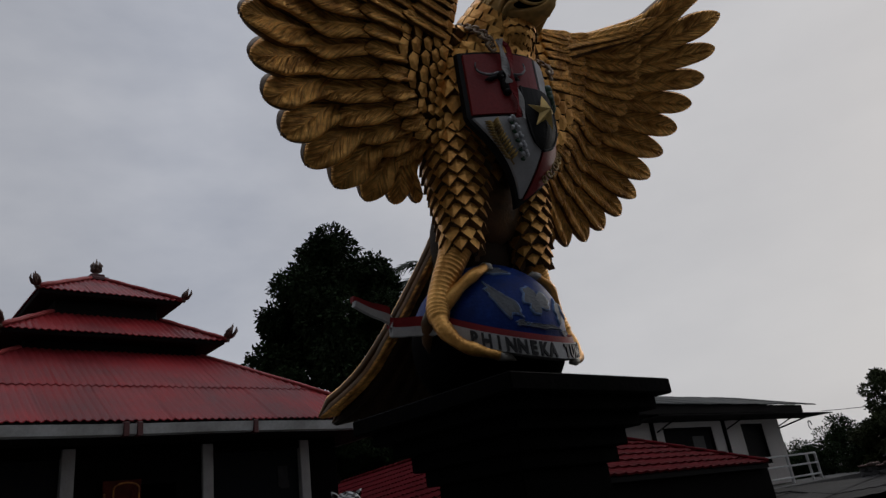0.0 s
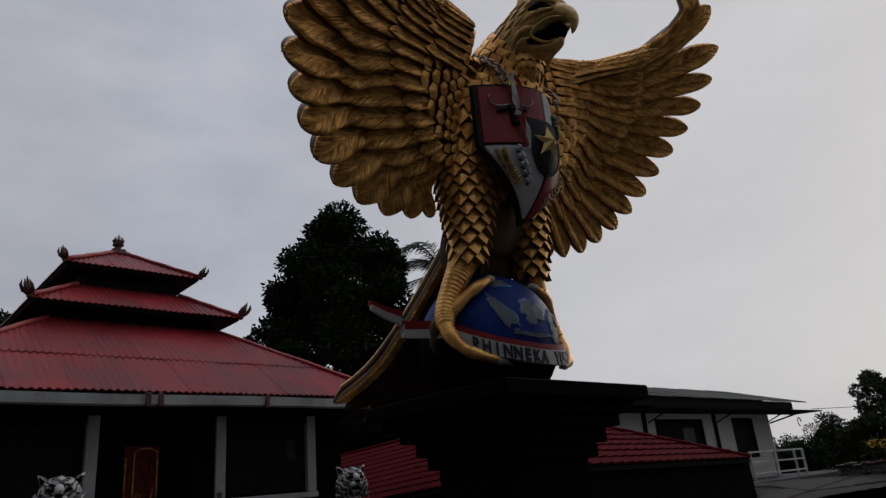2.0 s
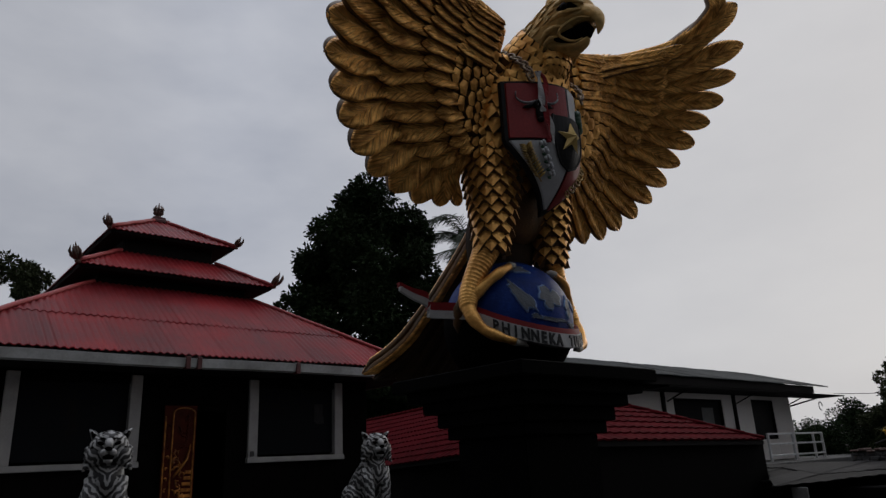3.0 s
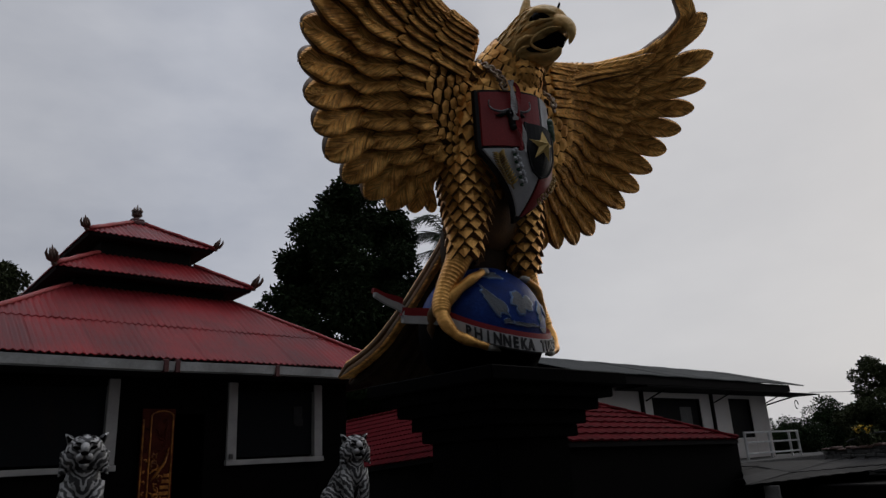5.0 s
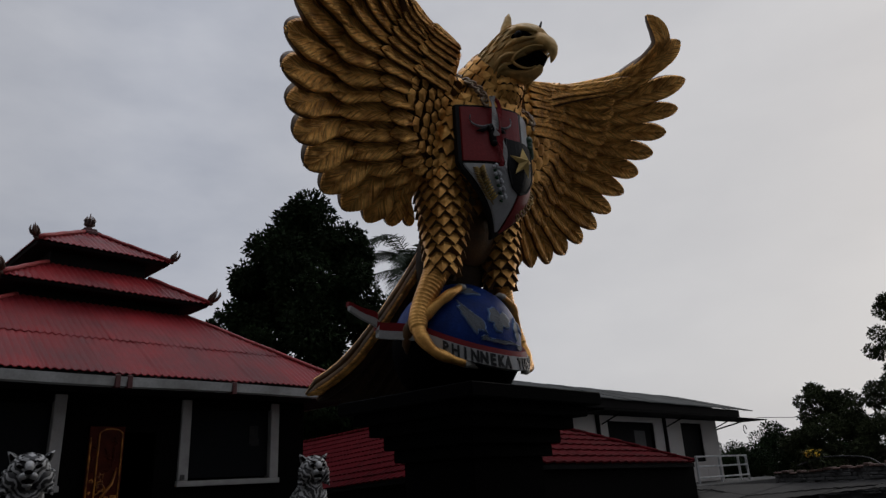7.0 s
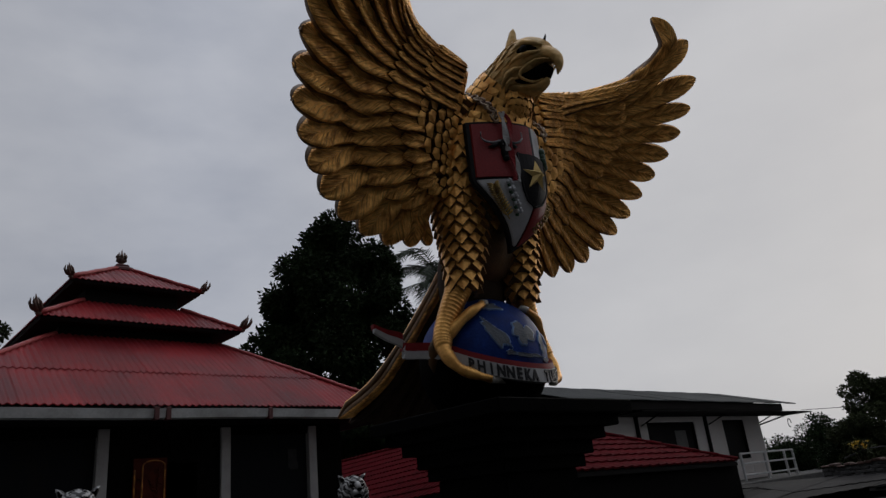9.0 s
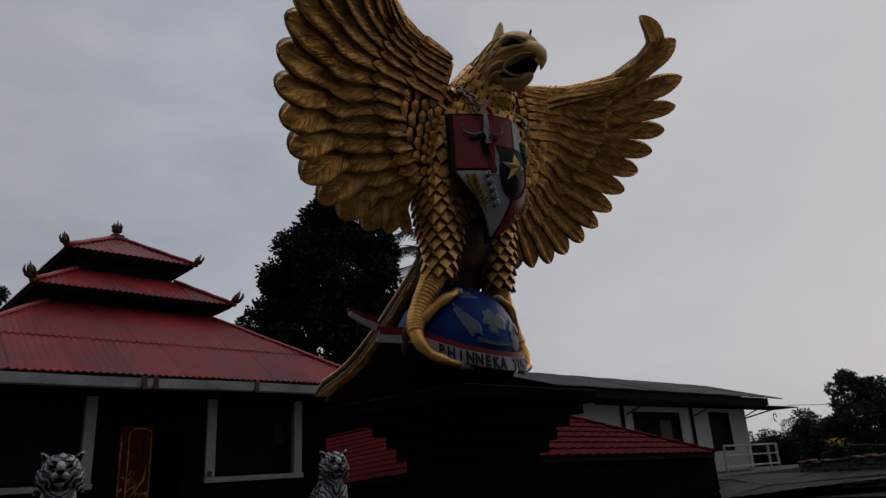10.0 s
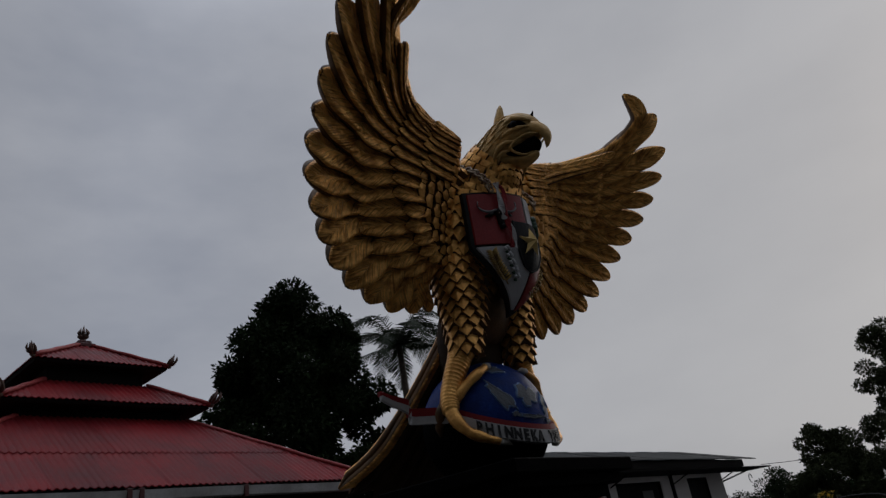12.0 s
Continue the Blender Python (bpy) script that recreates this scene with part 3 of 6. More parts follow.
# ---- the low tiled pavilion behind the monument ----
# eave corners, old and out of true: south-west, south-east, north-east, north-west
P_EAVE = (Vector((6.80, 6.08, 1.95)), Vector((12.80, 6.08, 1.855)), Vector((15.2, 21.0, 1.60)), Vector((10.9, 21.4, 1.35)))
P_RIDGE = (Vector((9.85, 9.0, 3.10)), Vector((12.6, 19.2, 3.12)))


def tiled_pavilion():
    pav = thing("tiled_pavilion", "low dark building with a red tiled hip roof", "building")
    e, (r0, r1) = P_EAVE, P_RIDGE
    drop = Vector((0, 0, 0.07))
    F = Form()
    ring = [p + Vector(q) for p, q in zip(e, ((0.3, 0.12, 0), (0.2, 0.12, 0), (-0.2, -0.2, 0), (0.2, -0.2, 0)))]
    F.loft([[Vector((p.x, p.y, 0)) for p in ring], [p - drop for p in ring]])
    part("wall", F, mat_wall_dark, pav, "black wall under the eaves")
    F = Form()
    F.v.extend(tuple(p) for p in (*e, r0, r1, *(p - drop for p in e)))
    for f in ((0, 1, 4), (1, 2, 5, 4), (2, 3, 5), (3, 0, 4, 5), (6, 9, 8, 7), (0, 6, 7, 1), (1, 7, 8, 2), (2, 8, 9, 3), (3, 9, 6, 0)):
        F.face(f)
    roof = part("roof", F, mat_soffit, pav, "red tiled hip roof")
    # one roll tile, shared by all pieces: x along the eave, y up the slope
    T = Form()
    T.soft = True
    w, l = 0.27, 0.335
    cols = 10
    prof = [0.022 * max(0.0, math.sin(math.pi * (i / cols * 2 - 0.25))) + 0.004 * math.cos(2 * math.pi * i / cols) for i in range(cols + 1)]
    top = [[Vector((lerp(-w / 2, w / 2, i / cols), y, prof[i] + h)) for i in range(cols + 1)] for y, h in ((-0.02, 0.045), (l, 0.012))]
    T.grid(top)
    T.soft = False
    T.grid([top[0], [p - Vector((0, 0, 0.03)) for p in top[0]]])
    tile = T.mesh("tile", mat_tile)
    def lay(p, along, up, i, j):
        along = along.normalized()
        up = (up - along * up.dot(along)).normalized()
        nm = along.cross(up)
        ob = new("tile", tile)
        ob.parent = roof
        m = Matrix(((along.x, up.x, nm.x, p.x), (along.y, up.y, nm.y, p.y), (along.z, up.z, nm.z, p.z), (0, 0, 0, 1)))
        ob.matrix_basis = m @ Matrix.Rotation(radians(((i * 7 + j * 3) % 5 - 2) * 0.35), 4, "Z")

    # south slope, cut by its hips
    a, b = e[0], e[1]
    along = (b - a).normalized()
    up = (r0 - a) - along * (r0 - a).dot(along)
    slope, length, apex = up.length, (b - a).length, (r0 - a).dot(along)
    for j in range(int(slope / 0.30) + 1):
        d = 0.30 * j
        for i in range(int(length / 0.26) + 1):
            s = 0.02 + 0.26 * i
            if apex * d / slope + 0.05 < s < lerp(length, apex, d / slope) - 0.05:
                lay(a + along * s + up.normalized() * d, along, up, i, j)
    # west slope, slightly twisted
    n, k = int((e[0] - e[3]).length / 0.26), 11
    for j in range(k):
        for i in range(n):
            s, d = (i + 0.5) / n, j / k
            lo, hi = e[3].lerp(e[0], s), r1.lerp(r0, s)
            lay(lo.lerp(hi, d), (e[0] - e[3]).lerp(r0 - r1, d), hi - lo, i, j)
    for a, b in ((e[1], r0), (e[0], r0), (r0, r1)):
        k = max(3, int((b - a).length / 0.36))
        for i in range(k):
            F = Form()
            F.soft = True
            p, q = a.lerp(b, i / k), a.lerp(b, (i + 1.12) / k)
            F.tube([p + Vector((0, 0, 0.05)), q + Vector((0, 0, 0.04))], (0.075, 0.065), 0, k=10, squash=0.6)
            part("ridge_tile", F, mat_tile, roof)
    return pav


# ---- the white building with its railing ----
def white_building():
    b = thing("white_building", "white rendered upper storey with a grey-green sheet roof", "building")
    wy = 11.25
    x0, x1, z0, z1 = 13.8, 26.25, 1.26, 3.60
    def slab(name, lo, hi, mat, label="", parent=b, bevel=0.008):
        F = Form()
        F.box(lo, hi, 0, bevel)
        return part(name, F, mat, parent, label)
    holes = ((18.35, 21.25, 2.15, 3.26), (23.25, 24.9, 1.95, 3.30))
    xs = [x0, 18.35, 21.25, 23.25, 24.9, x1]
    for a, c in ((0, 1), (2, 3), (4, 5)):
        slab("wall", (xs[a], wy, z0), (xs[c], wy + 0.2, z1), mat_wall_white)
    for h in holes:
        slab("wall", (h[0], wy, z0), (h[1], wy + 0.2, h[2]), mat_wall_white)
        slab("wall", (h[0], wy, h[3]), (h[1], wy + 0.2, z1), mat_wall_white)
    slab("wall", (x1 - 0.2, wy + 0.2, z0), (x1, 15.0, z1), mat_wall_white)
    slab("wall", (x0, wy + 0.2, z0), (x0 + 0.2, 15.0, z1), mat_wall_white)
    for h in holes:
        w = slab("window", (h[0], wy + 0.10, h[2]), (h[1], wy + 0.115, h[3]), mat_dark_glass, "dark window")
        for lo, hi in (((h[0], wy + 0.02, h[2]), (h[0] + 0.07, wy + 0.10, h[3])), ((h[1] - 0.07, wy + 0.02, h[2]), (h[1], wy + 0.10, h[3])), ((h[0] + 0.07, wy + 0.02, h[3] - 0.07), (h[1] - 0.07, wy + 0.10, h[3])), ((h[0] + 0.07, wy + 0.02, h[2]), (h[1] - 0.07, wy + 0.10, h[2] + 0.06))):
            slab("window_frame", lo, hi, mat_dark_trim, parent=w)
    slab("curtain_panel", (20.05, wy + 0.085, 2.3), (20.75, wy + 0.097, 3.0), mat_lamp_pole, "grey paper behind the glass")
    for x in (17.72, 21.95):
        slab("downpipe", (x - 0.06, wy - 0.09, z0), (x + 0.06, wy - 0.005, z1), mat_dark_trim, "dark downpipe")
    # gable roof, sheet by sheet
    roof = part("roof", Form(), mat_dark_trim, b, "grey-green corrugated roof with a dark fascia")
    F = Form()
    F.box((x0 - 0.4, 10.14, 3.47), (25.9, 10.28, 3.715), 0, 0.01)
    F.box((x0 - 0.4, 10.29, 3.60), (26.2, 15.8, 3.66), 0, 0.01)
    for gx in (x0 - 0.3, 25.95):
        F.loft([[Vector((gx + q, 10.3, 3.60)), Vector((gx + q, 13.0, 4.53)), Vector((gx + q, 15.8, 3.60))] for q in (0, 0.15)])
    roof.data = F.mesh("roof", mat_dark_trim)
    k = 15
    for i in range(k):
        s0, s1 = lerp(x0 - 0.6, 27.1, i / k), lerp(x0 - 0.6, 27.1, (i + 1) / k) + 0.04
        for nm, prof in (("roof_sheet", ((10.08, 3.735), (13.02, 4.575), (13.02, 4.555), (10.08, 3.715))), ("roof_sheet", ((15.95, 3.735), (12.98, 4.57), (12.98, 4.55), (15.95, 3.715)))):
            F = Form()
            F.soft = True
            n = 48
            lift = 0.010 * (i % 2)
            F.grid([[Vector((lerp(s0, s1, j / n), y, z + lift + 0.010 * math.sin(lerp(s0, s1, j / n) / 0.13 * 2 * math.pi))) for j in range(n + 1)] for y, z in prof])
            part(nm, F, mat_sheet_green, roof)
    # thin awning strip over the windows
    aw = slab("awning", (16.4, 10.12, 3.42), (28.6, 11.23, 3.455), mat_dark_trim, "thin dark sheet awning")
    for x in (18.0, 22.2, 26.1):
        F = Form()
        F.tube([(x, wy - 0.01, 3.15), (x, 10.45, 3.47)], 0.022, 0, k=6)
        part("awning_bracket", F, mat_dark_trim, aw)
    F = Form()
    F.tube([(26.3, wy + 0.05, 3.10), (28.4, 10.9, 3.47)], 0.03, 0, k=6)
    part("awning_bracket", F, mat_dark_trim, aw)
    F = Form()
    F.tube([(27.9 + 0.16 * math.cos(i * 0.55), 10.8, 3.10 + 0.16 * math.sin(i * 0.55)) for i in range(10)], 0.02, 0, k=6)
    part("hanging_hook", F, mat_lamp_pole, aw)
    return b


def terrace_railing():
    r = thing("terrace_railing", "white painted metal railing on the terrace edge", "railing")
    for x in (22.3, 24.1, 25.75, 26.5):
        F = Form()
        F.box((x - 0.035, 10.40, 1.24), (x + 0.035, 10.47, 2.12), 0, 0.006)
        part("post", F, mat_rail, r)
    for z in (1.42, 1.78, 2.10):
        F = Form()
        F.box((22.26, 10.405, z - 0.028), (26.54, 10.462, z + 0.028), 0, 0.006)
        part("bar", F, mat_rail, r)
    return r


# ---- the low grey sheet roof and the rubble wall beside it ----
def low_sheet_roof():
    b = thing("low_shed", "low shed with a wide weathered grey corrugated roof", "shed")
    F = Form()
    F.box((11.7, -3.5, 0.0), (14.5, 4.45, 1.08), 0, 0.02)
    F.box((12.4, 4.45, 0.0), (14.5, 6.1, 1.15), 0, 0.02)
    part("wall", F, mat_wall_dark, b)
    F = Form()
    F.box((10.86, 4.62, 0.0), (10.92, 4.86, 1.12), 0, 0.01)
    part("door_panel", F, mat_mortar, b, "pale door panel")
    k = 22
    for i in range(k):
        y0, y1 = (lerp(-4.0, 6.14, i / 17), lerp(-4.0, 6.14, (i + 1) / 17)) if i < 17 else (lerp(6.16, 9.2, (i - 17) / 5), lerp(6.16, 9.2, (i - 16) / 5))
        ends = []
        for y in (y0, y1):
            front = 12.98 if y > 6.15 else 10.5 + (y - 4.95) * 2.05 if y > 4.95 else min(13.3, 10.5 + (4.95 - y) * 1.55)
            ends.append((front, lerp(front, 14.58, 0.42)))
        for c in (0, 1):
            F = Form()
            n = 16
            rows = []
            for r in (0, 1):
                row = []
                for j in range(n + 1):
                    f, m = (lerp(ends[0][q], ends[1][q], j / n) for q in (0, 1))
                    x = ((f, m + 0.06), (m, 14.58))[c][r]
                    y = lerp(y0, y1 + 0.04, j / n)
                    row.append(Vector((x, y, 1.155 + (x - 10.5) * 0.05 + 0.016 * c + 0.006 * (i % 2) + 0.006 * math.sin(y / 0.15 * 2 * math.pi) + 0.006 * ((i * 5 + c * 3) % 4 - 1) * r)))
                rows.append(row)
            rows += [[p - Vector((0, 0, 0.014)) for p in rows[1]], [p - Vector((0, 0, 0.014)) for p in rows[0]]]
            F.soft = True
            F.grid(rows + rows[:1])
            part("roof_sheet", F, mat_sheet_grey, b)
    return b


def rubble_wall():
    w = thing("rubble_wall", "grey rubble stone garden wall with a red brick coping", "wall")
    x, y0, y1 = 14.9, 5.35, 1.95

    def top(y):
        return lerp(1.60, 1.78, (y0 - y) / (y0 - y1))

    F = Form()
    F.loft([[Vector((x, y, 0)), Vector((x, y, top(y) - 0.06)), Vector((x + 0.26, y, top(y) - 0.06)), Vector((x + 0.26, y, 0))] for y in (y0, y1)])
    part("core", F, mat_mortar, w)
    r = random.Random(21)
    z = 1.12
    while z < 1.70:
        h = r.uniform(0.04, 0.085)
        y = y0 - r.uniform(0, 0.1)
        while y > y1 + 0.1:
            q = r.uniform(0.06, 0.19)
            if z + h < top(y) - 0.05:
                S = Form()
                j = [r.uniform(-0.018, 0.018) for _ in range(6)]
                S.box((x - 0.03 + j[0], y - q + 0.006 + j[1], z + j[2] * 0.5), (x + 0.03, y + j[3], z + h + j[4] * 0.5), 0, 0.012, Matrix.Translation((x, y, z)) @ Matrix.Rotation(j[5] * 3, 4, "X") @ Matrix.Translation((-x, -y, -z)))
                part("stone", S, mat_stone, w)
            y -= q
        z += h + 0.006
    y = y0
    while y > y1:
        S = Form()
        q = r.uniform(0.09, 0.17)
        zz = top(y) - 0.06 + r.uniform(-0.025, 0.02)
        S.box((x - 0.08 + r.uniform(-0.03, 0.03), y - q, zz), (x + 0.32, y - 0.012, zz + r.uniform(0.035, 0.06)), 0, 0.014)
        part("coping_brick", S, mat_brick, w)
        y -= q
    return w


white_building()
terrace_railing()
low_sheet_roof()

# ---- the eagle statue with globe, banner and shield ----
XC = 3.46          # the monument's middle plane
PED_Y = 3.50       # the pedestal's middle
GLOBE = Vector((XC, 3.62, 2.83))
GLOBE_R = 0.54
SX = 3.455          # the shield hangs a little aside


# the wing's lines, low feather to high one, as (distance from the middle plane, y, z): shoulder, third row, second row, tips
WING_ROOT = [(0.46, 3.36, 4.22), (0.50, 3.34, 4.30), (0.53, 3.32, 4.42), (0.54, 3.28, 4.54), (0.54, 3.22, 4.68), (0.53, 3.17, 4.83), (0.50, 3.13, 4.98), (0.47, 3.11, 5.11), (0.45, 3.10, 5.22)]
WING_THIRD = [(0.54, 3.44, 4.12), (0.66, 3.42, 4.18), (0.82, 3.38, 4.30), (0.97, 3.32, 4.50), (1.08, 3.25, 4.75), (1.14, 3.18, 4.98), (1.13, 3.12, 5.17), (1.09, 3.05, 5.32), (1.05, 2.98, 5.42)]
WING_SECOND = [(0.60, 3.52, 3.98), (0.82, 3.52, 4.02), (1.12, 3.50, 4.16), (1.36, 3.45, 4.42), (1.50, 3.32, 4.66), (1.62, 3.10, 4.92), (1.63, 2.90, 5.16), (1.54, 2.74, 5.35), (1.41, 2.66, 5.48)]
WING_TIPS = [(0.57, 3.57, 3.78), (0.95, 3.64, 3.74), (1.42, 3.58, 3.86), (1.78, 3.40, 4.12), (2.02, 3.15, 4.45), (2.08, 2.81, 4.79), (2.06, 2.42, 5.12), (1.95, 2.09, 5.54), (1.50, 1.93, 6.04)]
HOOK = [(0.60, 3.07, 5.18), (1.00, 2.95, 5.36), (1.19, 2.80, 5.41), (1.39, 2.62, 5.47), (1.51, 2.42, 5.54), (1.49, 2.20, 5.61), (1.45, 2.08, 5.69), (1.37, 2.06, 5.82), (1.22, 2.09, 5.94)]
QUILLS = 16


def wing_at(side, a, t, lift=0.0):
    """A point of the cupped wing: a from the low feather to the high one, t from the shoulder to the tip."""
    lines = [curve_through(c, a) for c in (WING_ROOT, WING_THIRD, WING_SECOND, WING_TIPS)]
    u, y, z = lines[3]
    if side < 0:
        # this wing is held a little wider open
        k = min(1.0, max(0.0, (a - 0.45) / 0.2))
        lines[3] = (u - 0.05 + 0.18 * min(1.0, max(0.0, (a - 0.64) / 0.16)), y + 0.19 * k, z + 0.13 * k)
        lines[1] = (lines[1][0], lines[1][1], lines[1][2] - 0.05 * k)
    else:
        top = min(1.0, max(0.0, (a - 0.82) / 0.12))
        lines[3] = (u + 0.07 + 0.05 * top, y, z - 0.02 + 0.06 * top)
        for i in (0, 1):
            lines[i] = (lines[i][0], lines[i][1], lines[i][2] + 0.04 * a * a)
    p = curve_through(lines, t)
    q = Vector((XC + side * p[0], p[1], p[2]))
    return q + wing_normal(side, a, t) * lift if lift else q


def wing_normal(side, a, t):
    a, t = min(max(a, 0.02), 0.98), min(max(t, 0.02), 0.98)
    e = wing_at(side, a + 0.02, t) - wing_at(side, a - 0.02, t)
    d = wing_at(side, a, t + 0.02) - wing_at(side, a, t - 0.02)
    nm = d.cross(e).normalized()
    return nm if nm.y < 0 else -nm


def feather(F, pts, normals, width, tilt=0.0, thick=0.05, mat=0, root=0.6, blunt=2.4, tip=1.2):
    """A cast feather: full convex vanes, a raised quill, a round end."""
    n = len(pts)
    across = (-1, -0.96, -0.82, -0.5, -0.12, 0, 0.12, 0.5, 0.82, 0.96, 1)
    relief = (-0.050, -0.006, 0.015, 0.004, -0.003, 0.017, -0.003, 0.004, 0.015, -0.006, -0.050)
    k = width / 0.11
    run = [0.0]
    for i in range(1, n):
        run.append(run[-1] + (pts[i] - pts[i - 1]).length)
    rows, uvs = [], []
    ph = pts[0].x * 37 + pts[-1].z * 53
    for i in range(n):
        t = run[i] / run[-1]
        left = (run[-1] - run[i]) / (tip * width)
        d = (pts[min(i + 1, n - 1)] - pts[max(i - 1, 0)]).normalized()
        nm = (normals[i] - d * normals[i].dot(d)).normalized()
        rt = d.cross(nm)
        w = width * lerp(root, 1.0, math.sin(min(t / 0.75, 1) * math.pi / 2))
        w *= 1 + 0.05 * math.sin(ph + 9 * t) + 0.03 * math.sin(2.3 * ph + 21 * t)
        sink = 0.0
        if left < 1:
            w *= max(0.02, 1 - (1 - left) ** blunt) ** (1 / blunt)
            sink = -0.045 * (1 - left) ** 3
        ring = [pts[i] + rt * (v * w) + nm * ((h * min(1.0, w / width + 0.1) + sink) * k + tilt * v * w) for v, h in zip(across, relief)]
        ring += [pts[i] + rt * (v * w) + nm * (-thick + tilt * v * w) for v in (0.9, 0.3, -0.3, -0.9)]
        rows.append(ring)
        uvs.append([(run[i], v * w) for v in across] + [(run[i], 0.0)] * 4)
    s, F.soft = F.soft, True
    base = F.grid(rows, mat, close=True, uvs=uvs)
    m = len(rows[0])
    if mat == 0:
        # darker gold on rolled edge and back, carrying the groove shade in its colour
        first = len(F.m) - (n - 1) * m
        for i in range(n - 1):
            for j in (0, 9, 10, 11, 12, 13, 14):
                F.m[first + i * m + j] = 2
    F.face(tuple(base + j for j in reversed(range(m))), mat)
    F.face(tuple(base + (n - 1) * m + j for j in range(m)), mat)
    F.soft = s


def wing_feather(F, side, a, t0, t1, width, lift, tilt, n=22, root=0.6, blunt=2.4, tip=1.2, thick=0.05):
    steps = [lerp(t0, t1, 1 - (1 - i / (n - 1)) ** 1.8) for i in range(n)]
    nor = [wing_normal(side, a, t) for t in steps]
    pts = [wing_at(side, a, t) + nm * lift for t, nm in zip(steps, nor)]
    feather(F, pts, nor, width, tilt * side, root=root, blunt=blunt, tip=tip, thick=thick)


def stud(F, c, right, down, nm, w, h, rise, mat=1, rnd=random):
    """A blocky scale with a low ridge and a blunt point at its free end, a little uneven."""
    def j(k):
        return rnd.uniform(-k, k)
    if abs(c.x - SX) < 0.485 and 3.64 < c.z < 4.735 and c.y < shield_y(c.x - SX, c.z) + 0.045:
        return
    low = [(-0.47, -0.46), (0.47, -0.46), (0.50, 0.22), (0.0, 0.56), (-0.50, 0.22)]
    m, n = len(low), len(F.v)
    F.v.extend(tuple(c + right * w * a + down * h * b - nm * 0.05) for a, b in low)
    for a, b in low:
        F.v.append(tuple(c + right * w * (a * 0.965 + j(0.025)) + down * h * (b * 0.965 + j(0.025)) + nm * rise * (0.45 + 0.62 * b + j(0.08))))
    F.v.append(tuple(c + right * w * j(0.10) + down * h * (0.12 + j(0.08)) + nm * rise * rnd.uniform(0.66, 0.90)))
    for i in range(m):
        k = (i + 1) % m
        # sides in the darker gold: shade between the scales put into the colour
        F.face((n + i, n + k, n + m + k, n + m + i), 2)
        F.face((n + m + i, n + m + k, n + 2 * m), mat)


def leaf_scale(F, c, right, down, nm, w, h, rise, mat=1):
    """A pointed scale that overlaps the next row, with a ridge down its middle."""
    a = c - down * h * 0.45
    tip = c + down * h * 0.62 + nm * rise
    ls, rs = c - right * w * 0.5 + down * h * 0.05 + nm * rise * 0.35, c + right * w * 0.5 + down * h * 0.05 + nm * rise * 0.35
    la, ra = a - right * w * 0.42 - nm * 0.01, a + right * w * 0.42 - nm * 0.01
    mid = c + nm * (rise * 0.62 + 0.004)
    n = len(F.v)
    F.v.extend(tuple(q) for q in (la, a + nm * 0.004, ra, rs, tip, ls, mid, tip - nm * (rise + 0.02), ls - nm * 0.035, rs - nm * 0.035))
    for f in ((0, 1, 6, 5), (1, 2, 3, 6), (5, 6, 4), (6, 3, 4), (5, 4, 7, 8), (4, 3, 9, 7)):
        # under faces darker too, so the overlap's shade is in the colour
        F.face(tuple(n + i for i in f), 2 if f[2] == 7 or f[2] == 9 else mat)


# the body's spine: y, z, half-width, half-depth
SPINE = [(3.46, 3.92, 0.33, 0.27), (3.40, 4.2, 0.46, 0.33), (3.30, 4.5, 0.53, 0.36), (3.22, 4.75, 0.50, 0.35), (3.12, 4.95, 0.36, 0.30),
         (2.98, 5.10, 0.265, 0.245), (2.85, 5.19, 0.220, 0.21), (2.73, 5.25, 0.205, 0.20), (2.61, 5.28, 0.188, 0.175), (2.52, 5.275, 0.15, 0.122), (2.45, 5.25, 0.10, 0.065)]


def body_ring(s, th, grow=0.0):
    """A point of the skin at s along the spine, th round it (0 at the front), with its normal."""
    y, z, rx, rb = curve_through(SPINE, s)
    y2, z2 = curve_through(SPINE, min(s + 0.02, 1))[:2]
    y1, z1 = curve_through(SPINE, max(s - 0.02, 0))[:2]
    d = Vector((0, y2 - y1, z2 - z1)).normalized()
    b = Vector((0, -d.z, d.y))
    q = Vector((math.sin(th) * (rx + grow), 0, 0)) + b * math.cos(th) * (rb + grow)
    nm = (Vector((math.sin(th) / rx, 0, 0)) + b * (math.cos(th) / rb)).normalized()
    return Vector((XC, y, z)) + q, nm, d


